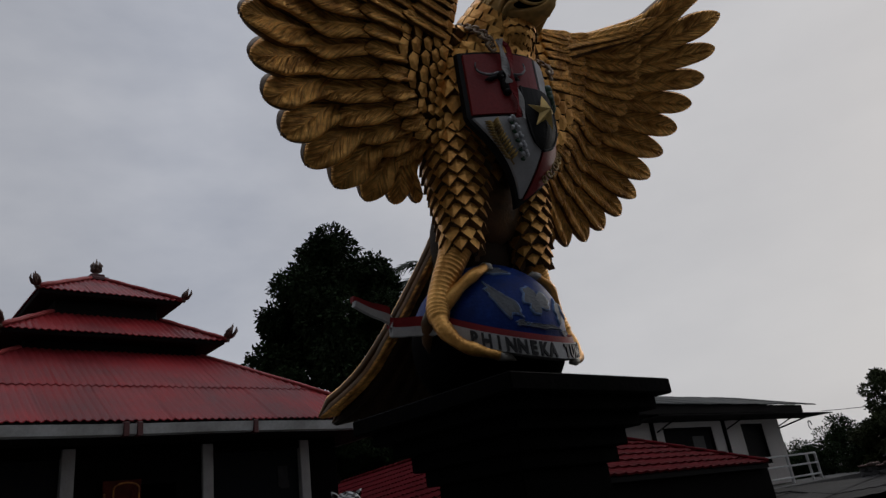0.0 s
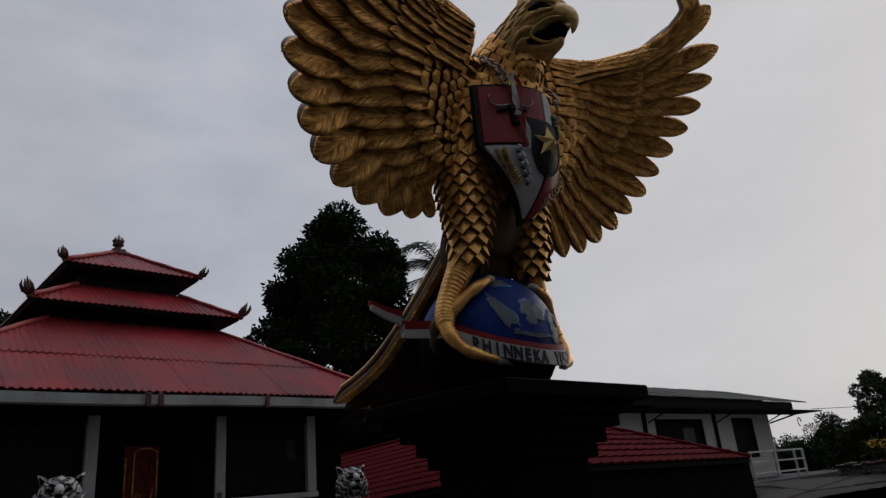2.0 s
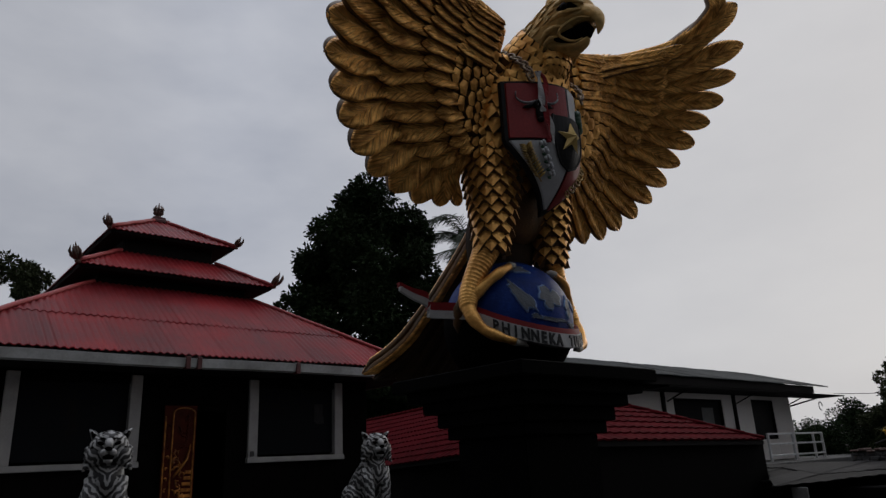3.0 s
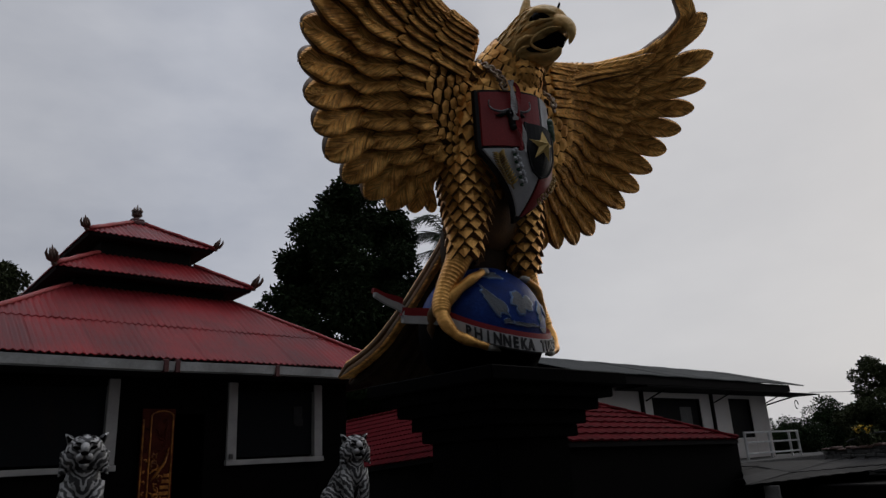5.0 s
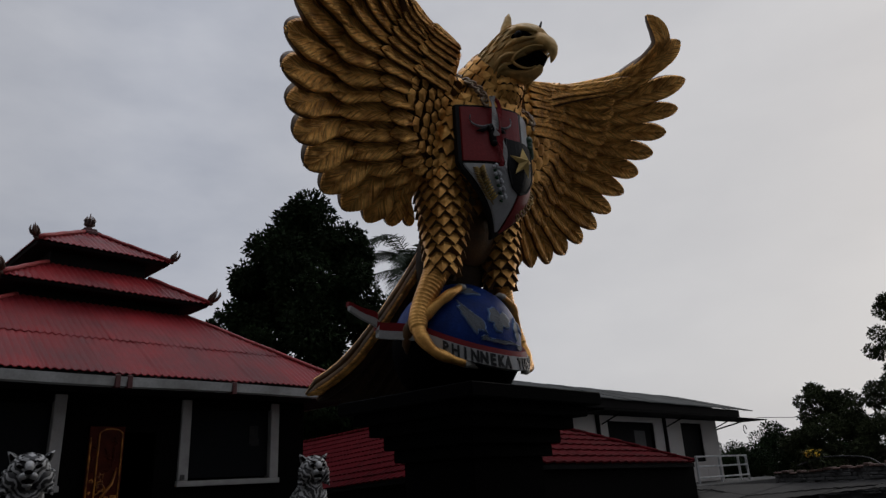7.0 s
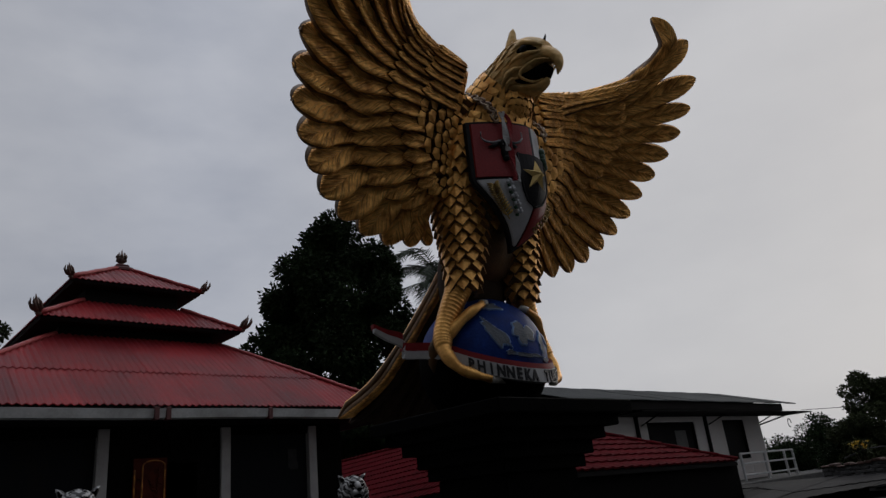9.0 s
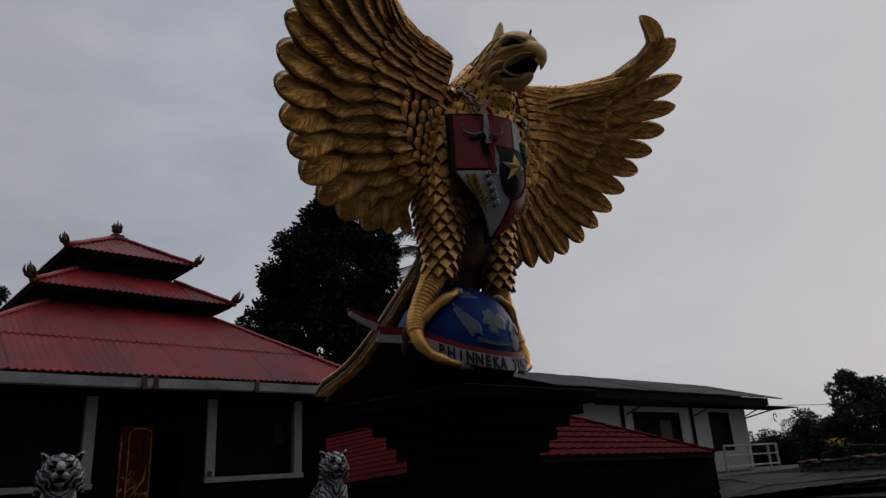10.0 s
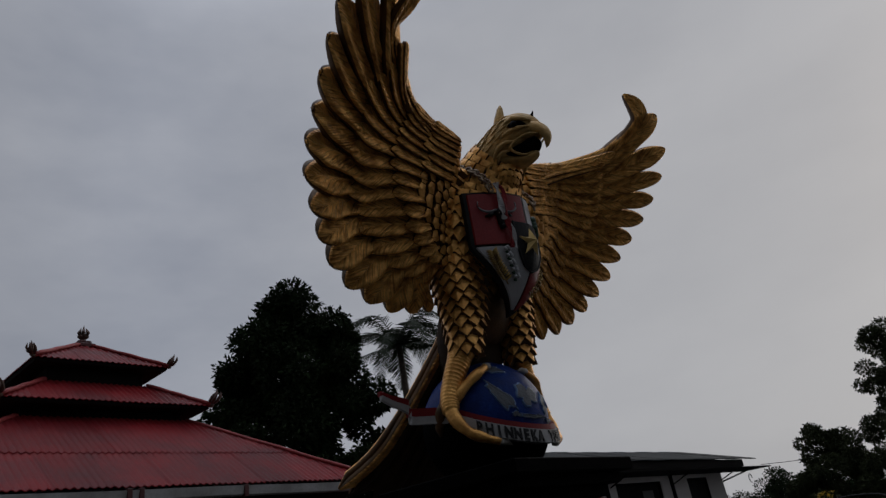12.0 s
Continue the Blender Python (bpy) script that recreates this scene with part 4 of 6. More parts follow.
def eagle_statue():
    F = Form()
    FE, GO, SH, HE, MO, EY, CL, TA = range(8)
    rnd = random.Random(5)
    for side in (-1, 1):
        # backing of the wing, dark so the gaps between feathers read as shaded
        F.soft = True
        for back in (0.0, 0.07):
            F.grid([[wing_at(side, 0.94 * i / 32, t, -0.045) + Vector((0, back, 0)) for t in (0.0, 0.12, 0.25, 0.4, 0.55, 0.7, 0.78)] for i in range(33)], SH)
        F.soft = False
        # rows of feathers on the same lines: flight feathers, long coverts, short coverts, small ones high on the shoulder
        for t0, t1, lift, spread, tilt, lines in ((0.30, 1.0, 0.0, 0.54, 0.42, range(QUILLS)), (0.16, 0.700, 0.060, 0.56, 0.46, range(1, QUILLS + 1)),
                                                  (0.04, 0.375, 0.115, 0.57, 0.46, range(2, QUILLS + 1)), (0.03, 0.21, 0.150, 0.58, 0.40, range(10, QUILLS + 1))):
            for i in lines:
                a = min(1.0, (i + (0.0 if t1 == 1.0 else 0.35 if t1 > 0.5 else 0.1)) / QUILLS)
                gap = (wing_at(side, min(1, a + 0.5 / QUILLS), t1 * 0.9) - wing_at(side, max(0, a - 0.5 / QUILLS), t1 * 0.9)).length
                if a > 0.97:
                    gap *= 1.6
                if t1 == 1.0:
                    low = max(0.0, 0.35 - a) / 0.35
                    spread = lerp(0.60 if side < 0 else 0.54, 0.84 if side < 0 else 0.40, min(1.0, max(0.0, (a - 0.5) / 0.3))) + (-0.07 if side < 0 else 0.08) * low
                wid = min(max(gap * spread, 0.042), 0.15)
                if 0.3 < t1 < 0.5:
                    t0 = lerp(0.21, 0.06, min(1.0, max(0.0, (a - 0.5) / 0.35)))
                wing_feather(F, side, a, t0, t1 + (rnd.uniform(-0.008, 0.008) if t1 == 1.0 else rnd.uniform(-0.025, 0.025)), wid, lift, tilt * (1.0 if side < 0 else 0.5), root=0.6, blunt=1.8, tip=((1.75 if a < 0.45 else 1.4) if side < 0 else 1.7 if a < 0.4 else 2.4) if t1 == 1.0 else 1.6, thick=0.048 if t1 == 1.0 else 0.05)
        # the hooked highest feather
        for lo, hi, wid, lift in ((0.0, 1.0, 0.086, 0.0), (0.0, 0.46, 0.055, 0.05)):
            pts = []
            for i in range(30):
                s = lerp(lo, hi, i / 29)
                u, y, z = curve_through(HOOK, s)
                pts.append(Vector((XC + u + 0.16 * s, y, z + 0.07 * s)) if side > 0 else Vector((XC - u - 0.16 * s, y + 0.20 * s, z + 0.12 * s - 0.03)))
            nor = [Vector((-side * 0.25, -1, lerp(0.2, -0.75, i / 29))).normalized() for i in range(30)]
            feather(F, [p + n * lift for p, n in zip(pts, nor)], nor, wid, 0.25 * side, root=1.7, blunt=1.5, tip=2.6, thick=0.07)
        # shoulder scales between the body and the coverts
        for j in range(9):
            dist = 0.02 + 0.082 * j
            m = 13
            for i in range(m):
                a = (i + 0.5 * (j % 2) + 0.25) / m
                full = (wing_at(side, a, 1 / 3) - wing_at(side, a, 0)).length
                t = dist / full / 3
                if t > lerp(0.23, 0.09, max(0.0, a - 0.5) / 0.5) and j > 1 or a > 0.99:
                    continue
                c, nm = wing_at(side, a, t), wing_normal(side, a, t)
                d = (wing_at(side, a, t + 0.03) - c).normalized()
                w = (wing_at(side, min(1, a + 0.5 / m), t) - wing_at(side, max(0, a - 0.5 / m), t)).length
                stud(F, c + nm * 0.105, d.cross(nm), d, nm, max(0.072, w) * rnd.uniform(0.90, 0.96), 0.094 * rnd.uniform(0.95, 1.02), 0.034, GO, rnd)
        # solid shoulder under the scales, in the same dark gold as the gaps
        F.soft = True
        F.grid([[wing_at(side, i / 24, t, 0.085) for t in (-0.0, 0.04, 0.08, 0.12, 0.16, 0.20, 0.24)] for i in range(25)], SH)
        F.soft = False
        # scales where the wing meets the neck
        for j in range(3):
            for i in range(4):
                u = 0.30 + 0.088 * (i + 0.5 * (j % 2))
                z = 4.78 + 0.088 * j + 0.30 * (u - 0.45)
                nm = Vector((side * 0.15, -1, 0.30)).normalized()
                d = Vector((side * 0.85, 0.05, -0.35)).normalized()
                d = (d - nm * d.dot(nm)).normalized()
                stud(F, Vector((XC + side * u, 3.00 + 0.07 * (4 - j) / 4 + 0.25 * (u - 0.36), z)), d.cross(nm), d, nm, 0.095, 0.11, 0.045, GO, rnd)
        # leading edge, scaled up to the first coverts
        F.soft = True
        rim = [wing_at(side, 1.0, lerp(0.05, 0.5, i / 14)) + Vector((0, 0.04, -0.04)) for i in range(15)]
        F.tube(rim, [lerp(0.09, 0.045, i / 14) for i in range(15)], SH, k=10)
        F.soft = False
        for i in range(12):
            p, d = rim[i], (rim[i + 1] - rim[i]).normalized()
            for k, nm in enumerate((Vector((side * 0.5, -0.9, -0.35)), Vector((0, -0.95, 0.3)), Vector((-side * 0.3, -0.3, 0.9)), Vector((-side * 0.3, 0.7, 0.6)))):
                nm = (nm - d * nm.dot(d)).normalized()
                leaf_scale(F, p + nm * (0.092 - 0.0035 * i) + d * 0.03 * (k % 2), d.cross(nm), d, nm, 0.115 - 0.003 * i, 0.15, 0.035, GO)
    # trunk, neck and head
    F.soft = True
    ns = 44
    F.loft([[body_ring(i / ns, 2 * math.pi * j / 28)[0] for j in range(28)] for i in range(int(ns * 0.60) + 1)], SH)
    F.loft([[body_ring(lerp(0.47, 1, i / 20), 2 * math.pi * j / 28, 0.010)[0] for j in range(28)] for i in range(21)], HE)
    F.soft = False
    for j in range(15):
        s = 0.03 + 0.036 * j
        y, z, rx, rb = curve_through(SPINE, s)
        girth = math.pi * (rx + rb)
        m = max(12, round(girth / (0.115 if s < 0.45 else 0.105)))
        for i in range(m):
            th = 2 * math.pi * (i + 0.5 * (j % 2)) / m
            c, nm, d = body_ring(s, th, 0.012)
            rt = nm.cross(d).normalized()
            w = girth / m * 0.94
            if abs(c.x - SX) < 0.49 and c.z < 4.76 and c.y < shield_y(c.x - SX, c.z) + 0.06:
                continue
            if s < 0.25:
                leaf_scale(F, c, rt, -d, nm, w * 1.06, 0.135, 0.036, GO)
            else:
                stud(F, c, rt, -d, nm, w * 1.05, 0.088, 0.034, GO, rnd)
    F.soft = True
    X = XC
    def limb(rows, mat, k=18):
        """A bent form in the middle plane: y, z, half-width and half-height of each ring."""
        rings = []
        for n, (y, z, w, h) in enumerate(rows):
            a, b = rows[max(n - 1, 0)], rows[min(n + 1, len(rows) - 1)]
            d = Vector((0, b[0] - a[0], b[1] - a[1])).normalized()
            up = Vector((1, 0, 0)).cross(d)
            rings.append([Vector((X, y, z)) + Vector((w * math.cos(q), 0, 0)) + up * h * math.sin(q) for q in (2 * math.pi * m / k for m in range(k))])
        F.loft(rings, mat)

    def smooth_rows(rows, n):
        return [curve_through(rows, i / n) for i in range(n + 1)]

    # hooked upper beak, upper jaw, lower jaw, throat and the open mouth
    limb(smooth_rows([(2.64, 5.27, 0.165, 0.16), (2.53, 5.235, 0.135, 0.105), (2.45, 5.205, 0.105, 0.080), (2.395, 5.165, 0.080, 0.062), (2.362, 5.115, 0.058, 0.046),
                      (2.357, 5.06, 0.040, 0.034), (2.372, 5.01, 0.022, 0.019), (2.388, 4.982, 0.005, 0.005)], 28), HE)
    limb(smooth_rows([(2.84, 5.13, 0.19, 0.12), (2.72, 5.172, 0.185, 0.085), (2.62, 5.186, 0.170, 0.070), (2.52, 5.196, 0.135, 0.056), (2.43, 5.188, 0.088, 0.046)], 16), HE)
    limb(smooth_rows([(2.88, 5.07, 0.18, 0.12), (2.77, 5.030, 0.150, 0.065), (2.70, 5.002, 0.122, 0.043), (2.62, 4.976, 0.088, 0.034), (2.56, 4.968, 0.062, 0.030),
                      (2.51, 4.980, 0.044, 0.030), (2.484, 5.004, 0.022, 0.018)], 20), HE)
    # throat core in the darker gold: shade below the jaw put into it
    F.ball((X, 2.88, 4.99), (0.175, 0.150, 0.17), SH, k=18, h=12)
    F.soft = False
    for n in range(4):
        for m in range(9):
            a, b = -0.25 - 0.33 * n, (m - 4 + 0.5 * (n % 2)) * 0.36
            nm = Vector((math.cos(a) * math.sin(b), -math.cos(a) * math.cos(b), math.sin(a)))
            dn = Vector((math.sin(a) * math.sin(b), -math.sin(a) * math.cos(b), -math.cos(a)))
            stud(F, Vector((X + nm.x * 0.178, 2.88 + nm.y * 0.153, 4.99 + nm.z * 0.173)), nm.cross(dn), dn, nm, 0.066 * (0.55 + 0.45 * math.cos(a)), 0.066, 0.026, GO, rnd)
    F.soft = True
    limb(smooth_rows([(2.74, 5.07, 0.140, 0.03), (2.64, 5.065, 0.128, 0.060), (2.56, 5.065, 0.092, 0.080), (2.495, 5.080, 0.070, 0.072), (2.45, 5.10, 0.045, 0.045)], 14), MO)
    F.tube([(X, 2.64, 5.01), (X, 2.54, 5.012), (X, 2.50, 5.03)], (0.05, 0.035, 0.01), SH, k=8, squash=0.5)
    for side in (-1, 1):
        # lips that meet in the corner of the mouth
        lip = [(0.060, 2.405, 5.125), (0.110, 2.475, 5.142), (0.145, 2.55, 5.126), (0.164, 2.62, 5.096), (0.158, 2.65, 5.052), (0.105, 2.61, 5.004), (0.064, 2.56, 4.988), (0.034, 2.512, 5.002)]
        F.tube([(X + side * a, b, c) for a, b, c in smooth_rows(lip, 26)], [0.006 + 0.007 * math.sin(math.pi * i / 26) for i in range(27)], HE, k=8)
        # almond-shaped eye under its brow
        F.tube([(X + side * a, b, c) for a, b, c in ((0.118, 2.465, 5.238), (0.150, 2.51, 5.256), (0.166, 2.56, 5.265), (0.176, 2.61, 5.260), (0.186, 2.675, 5.236))], (0.004, 0.026, 0.036, 0.027, 0.004), MO, k=10)
        F.ball((X + side * 0.186, 2.552, 5.256), (0.028, 0.034, 0.034), EY)
        for row, rad in ((((0.085, 2.430, 5.262), (0.140, 2.475, 5.290), (0.176, 2.555, 5.326), (0.190, 2.64, 5.306), (0.198, 2.72, 5.250)), (0.012, 0.024, 0.028, 0.022, 0.005)),
                         (((0.105, 2.450, 5.212), (0.160, 2.53, 5.216), (0.186, 2.60, 5.214), (0.196, 2.68, 5.200), (0.198, 2.75, 5.170)), (0.008, 0.020, 0.022, 0.016, 0.005)),
                         (((0.150, 2.60, 5.120), (0.190, 2.67, 5.125), (0.204, 2.74, 5.110), (0.205, 2.80, 5.060), (0.195, 2.84, 4.99)), (0.008, 0.020, 0.022, 0.018, 0.005)),
                         (((0.160, 2.665, 5.045), (0.186, 2.72, 5.055), (0.196, 2.77, 5.030), (0.190, 2.81, 4.97)), (0.006, 0.014, 0.014, 0.004))):
            F.tube([(X + side * a, b, c) for a, b, c in row], rad, HE, k=9)
        # feathery locks swept back over cheek and nape
        for n in range(5):
            for m in range(4):
                th = side * (math.pi - 0.35 - 0.40 * m - 0.2 * (n % 2))
                row = []
                for q in range(4):
                    c, nm, d = body_ring(0.80 - 0.055 * n - 0.03 * q, th + side * 0.05 * math.sin(q + m), 0.008)
                    row.append(c + nm * (0.002 if q in (0, 3) else 0.007))
                F.tube(row, (0.003, 0.009, 0.007, 0.002), HE, k=6)
    # the short crest and three dark bristles over the beak
    F.tube([(X, 2.82, 5.40), (X, 2.80, 5.55), (X, 2.775, 5.635), (X, 2.765, 5.672)], (0.085, 0.050, 0.030, 0.010), HE, k=10)
    for n in range(3):
        F.tube([(X + 0.02 * (n - 1), 2.45 + 0.02 * n, 5.33 + 0.018 * n), (X + 0.03 * (n - 1), 2.415 + 0.02 * n, 5.385 + 0.018 * n)], (0.016, 0.005), MO, k=6)
    # belly between the thighs, in dark colours that hold its shade
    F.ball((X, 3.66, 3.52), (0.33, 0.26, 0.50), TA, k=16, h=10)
    F.ball((X, 3.46, 3.90), (0.33, 0.27, 0.42), SH, k=18, h=12)
    F.soft = False
    # tail: long feathers slanting back and down
    for i in range(9):
        o = (i - 4) / 4
        p0, p1 = Vector((X + 0.20 * o, 3.52, 3.78)), Vector((X + 0.17 + 0.50 * o, 5.05 - (0.05 if o < 0 else 0.2) * abs(o), 2.36 + 0.15 * abs(o)))
        nm = Vector((0.0, -0.55, -0.83))
        pts = [p0.lerp(p1, k / 15) + Vector((0, -0.08 * math.sin(math.pi * k / 15), -0.05 * math.sin(math.pi * k / 15))) for k in range(16)]
        if i < 2:
            # the outer feathers flare at their ends
            pts = [p + Vector((-0.17, 0.02, 0.03)) * max(0.0, (k / 15 - 0.66) / 0.34) ** 2 for k, p in enumerate(pts)]
        # outer feather gold, inner ones darker: shade under the tail put in their materials
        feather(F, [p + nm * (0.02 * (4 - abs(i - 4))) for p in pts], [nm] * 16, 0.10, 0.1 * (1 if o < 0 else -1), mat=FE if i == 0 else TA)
        feather(F, [p - nm * (0.06 + 0.01 * abs(i - 4)) for p in pts], [-nm] * 16, 0.10, 0.0, mat=FE if i == 0 else SH if i < 3 else TA)
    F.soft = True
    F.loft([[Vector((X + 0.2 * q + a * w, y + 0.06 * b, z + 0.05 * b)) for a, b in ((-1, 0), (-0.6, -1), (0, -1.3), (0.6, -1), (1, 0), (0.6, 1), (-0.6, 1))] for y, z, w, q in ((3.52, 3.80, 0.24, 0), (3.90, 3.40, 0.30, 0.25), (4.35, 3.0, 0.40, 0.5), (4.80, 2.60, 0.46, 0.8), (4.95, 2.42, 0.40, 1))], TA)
    F.soft = False
    # legs and feet
    for side in (-1, 1):
        path = [(0.29, 3.40, 4.28), (0.30, 3.385, 4.05), (0.32, 3.375, 3.80), (0.34, 3.38, 3.58), (0.365, 3.40, 3.36)]
        rad = (0.23, 0.235, 0.20, 0.155, 0.118)
        F.soft = True
        F.tube([(X + side * a, b, c) for a, b, c in path], rad, SH, k=16)
        F.soft = False
        for j in range(13):
            s = 0.02 + 0.079 * j
            a, b, c = curve_through(path, s)
            r = curve_through([(q,) for q in rad], s)[0]
            m = max(8, round(2 * math.pi * r / 0.108))
            for i in range(m):
                th = 2 * math.pi * (i + 0.5 * (j % 2)) / m
                nm = Vector((math.sin(th), -math.cos(th), 0.12)).normalized()
                cc = Vector((X + side * a, b, c)) + nm * (r + 0.004)
                rt = Vector((0, 0, 1)).cross(nm).normalized()
                dn = rt.cross(nm) * -1
                if dn.z > 0:
                    dn = -dn
                leaf_scale(F, cc, rt, dn, nm, 2 * math.pi * r / m * 1.06, 0.122, 0.028, GO)
        # ribbed shank that runs on into the long low toe
        F.soft = True
        sh = [(0.385, 3.42, 3.40), (0.435, 3.44, 3.29), (0.525, 3.46, 3.115), (0.600, 3.45, 2.945), (0.622, 3.40, 2.82), (0.575, 3.32, 2.70), (0.465, 3.245, 2.635), (0.365, 3.20, 2.607)]
        pts, rr = [], []
        for i in range(121):
            q = i / 120
            a, b, c = curve_through(sh, q)
            pts.append((X + side * a, b, c))
            thick = curve_through([(0.110,), (0.097,), (0.082,), (0.074,), (0.054,), (0.043,), (0.037,), (0.030,)], q)[0]
            rr.append(thick + ((0.004 if i % 3 else -0.005) if q < 0.5 else 0.0015 * math.sin(i * 1.9) + 0.004 * math.sin(i * 0.28)))
        F.tube(pts, rr, GO, k=14)
        e = Vector(pts[-1])
        F.tube([e + Vector((side * 0.01, 0.003, 0)), e + Vector((-side * 0.05, -0.02, -0.012)), e + Vector((-side * 0.105, -0.03, -0.035))], (0.036, 0.027, 0.004), CL, k=9)
        # toe up the globe's face, with knuckles
        up_toe = [(0.575, 3.44, 2.97), (0.476, 3.355, 3.085), (0.375, 3.30, 3.17), (0.265, 3.30, 3.232)]
        pts = [Vector((X + side * a, b, c)) for a, b, c in (curve_through(up_toe, i / 40) for i in range(41))]
        F.tube(pts, [lerp(0.052, 0.032, i / 40) * (1 + 0.10 * math.sin(i / 40 * 12.6)) + (0.001 if i % 2 else -0.002) for i in range(41)], GO, k=12)
        e = pts[-1]
        F.tube([e + Vector((side * 0.01, 0, 0)), e + Vector((-side * 0.045, 0.005, 0.014)), e + Vector((-side * 0.095, 0.02, 0.0))], (0.035, 0.026, 0.004), CL, k=9)
        # hind toe, its shade put into the darker gold
        F.tube([(X + side * a, b, c) for a, b, c in ((0.58, 3.48, 2.97), (0.57, 3.59, 2.90), (0.54, 3.65, 2.80), (0.50, 3.67, 2.71))], (0.066, 0.050, 0.038, 0.010), SH, k=12)
        F.soft = False
    ob = part("eagle_statue", F, (mat_feather, mat_gold, mat_gold_shade, mat_head, mat_mouth, mat_eye, mat_claw, mat_tail_dark))
    return tagged(ob, "golden painted eagle statue with spread wings gripping a blue globe", "statue")


def land_patch(F, lon, lat, outline, grow, mat):
    """A raised land shape on the globe: outline in degrees about a middle."""
    def at(a, b, g):
        a, b = radians(a), radians(b)
        return GLOBE + Vector((math.sin(a) * math.cos(b), -math.cos(a) * math.cos(b), math.sin(b))) * (GLOBE_R + g)
    n, k, rings = len(F.v), len(outline), 5
    for r in range(rings):
        f = (1.16, 1.10, 0.98, 0.7, 0.35)[r]
        g = (-0.01, grow, grow + 0.004, grow, grow)[r]
        F.v.extend(tuple(at(lon + x * f, lat + y * f, g)) for x, y in outline)
    F.v.append(tuple(at(lon, lat, grow + 0.004)))
    for r in range(rings - 1):
        for j in range(k):
            j2 = (j + 1) % k
            F.face((n + r * k + j, n + r * k + j2, n + (r + 1) * k + j2, n + (r + 1) * k + j), mat if r > 1 else 1)
    for j in range(k):
        F.face((n + (rings - 1) * k + j, n + (rings - 1) * k + (j + 1) % k, n + rings * k), mat)


def blob(rx, ry, seed, k=44, rough=0.30, slant=0.0):
    r = random.Random(seed)
    ph = [r.uniform(0, 6.3) for _ in range(4)]
    pts = []
    for i in range(k):
        a = 2 * math.pi * i / k
        m = 1 + rough * (math.sin(2 * a + ph[0]) * 0.5 + math.sin(3 * a + ph[1]) * 0.6 + math.sin(5 * a + ph[2]) * 0.4 + math.sin(8 * a + ph[3]) * 0.3 + math.sin(13 * a + ph[1]) * 0.2)
        x, y = rx * m * math.cos(a), ry * m * math.sin(a)
        pts.append((x + slant * y, y - slant * 0.4 * x))
    return pts


def globe():
    g = thing("globe", "glossy blue globe with raised grey islands under the eagle", "globe")
    F = Form()
    F.soft = True
    rings = []
    for i in range(37):
        a = lerp(-0.84, math.pi / 2 - 0.01, i / 36)
        rings.append([GLOBE + Vector((math.cos(a) * math.cos(t), math.cos(a) * math.sin(t), math.sin(a))) * GLOBE_R for t in (2 * math.pi * j / 72 for j in range(72))])
    F.loft(rings, 0)
    F.loft([[GLOBE + Vector((math.cos(t) * r, math.sin(t) * r, z)) for t in (2 * math.pi * j / 48 for j in range(48))] for r, z in ((0.36, -0.425), (0.37, -0.40))], 0)
    # faces below the banner set black: the lack of light put into the colour
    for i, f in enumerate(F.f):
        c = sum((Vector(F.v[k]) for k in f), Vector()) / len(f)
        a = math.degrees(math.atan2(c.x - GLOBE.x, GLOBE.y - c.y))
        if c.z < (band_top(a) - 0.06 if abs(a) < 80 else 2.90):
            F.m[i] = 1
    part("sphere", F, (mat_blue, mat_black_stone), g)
    for lon, lat, rx, ry, sl, seed in ((-33, 14, 4.5, 14, -0.75, 3), (-6, 14, 10, 10, 0.1, 7), (-33, 45, 13, 5, 0.1, 12), (-22, -3, 4, 2, 0.0, 9), (-4, -5, 13, 1.8, 0.05, 4), (16, 8, 4, 8, 0.3, 5), (32, 12, 6, 5, 0.1, 8), (55, 12, 13, 8, -0.1, 10), (22, -7, 7, 1.8, 0, 15)):
        L = Form()
        L.soft = True
        land_patch(L, lon, lat, blob(rx, ry, seed, slant=sl), 0.008, 0)
        part("island", L, (mat_land, mat_coast), g, "raised grey island with pale coast")
    return g


def band_top(a):
    """Height of the banner's upper edge at an angle a (degrees) from the front: it sags between the claws."""
    return 2.712 + 0.165 * (a / 65.0) ** 2


def ring_strip(F, r0, r1, lo, hi, a0, a1, n, thick, mat=0):
    """A curved band round the globe from angle a0 to a1 (0 at the front), lo..hi below its upper edge."""
    rows = []
    for i in range(n + 1):
        a = lerp(a0, a1, i / n)
        dx, dy, z = math.sin(radians(a)), -math.cos(radians(a)), band_top(a)
        q = [(r0, z - lo), (r1, z - hi), (r1 - thick, z - hi), (r0 - thick, z - lo)]
        rows.append([Vector((GLOBE.x + dx * r, GLOBE.y + dy * r, h)) for r, h in q])
    F.loft(rows, mat)


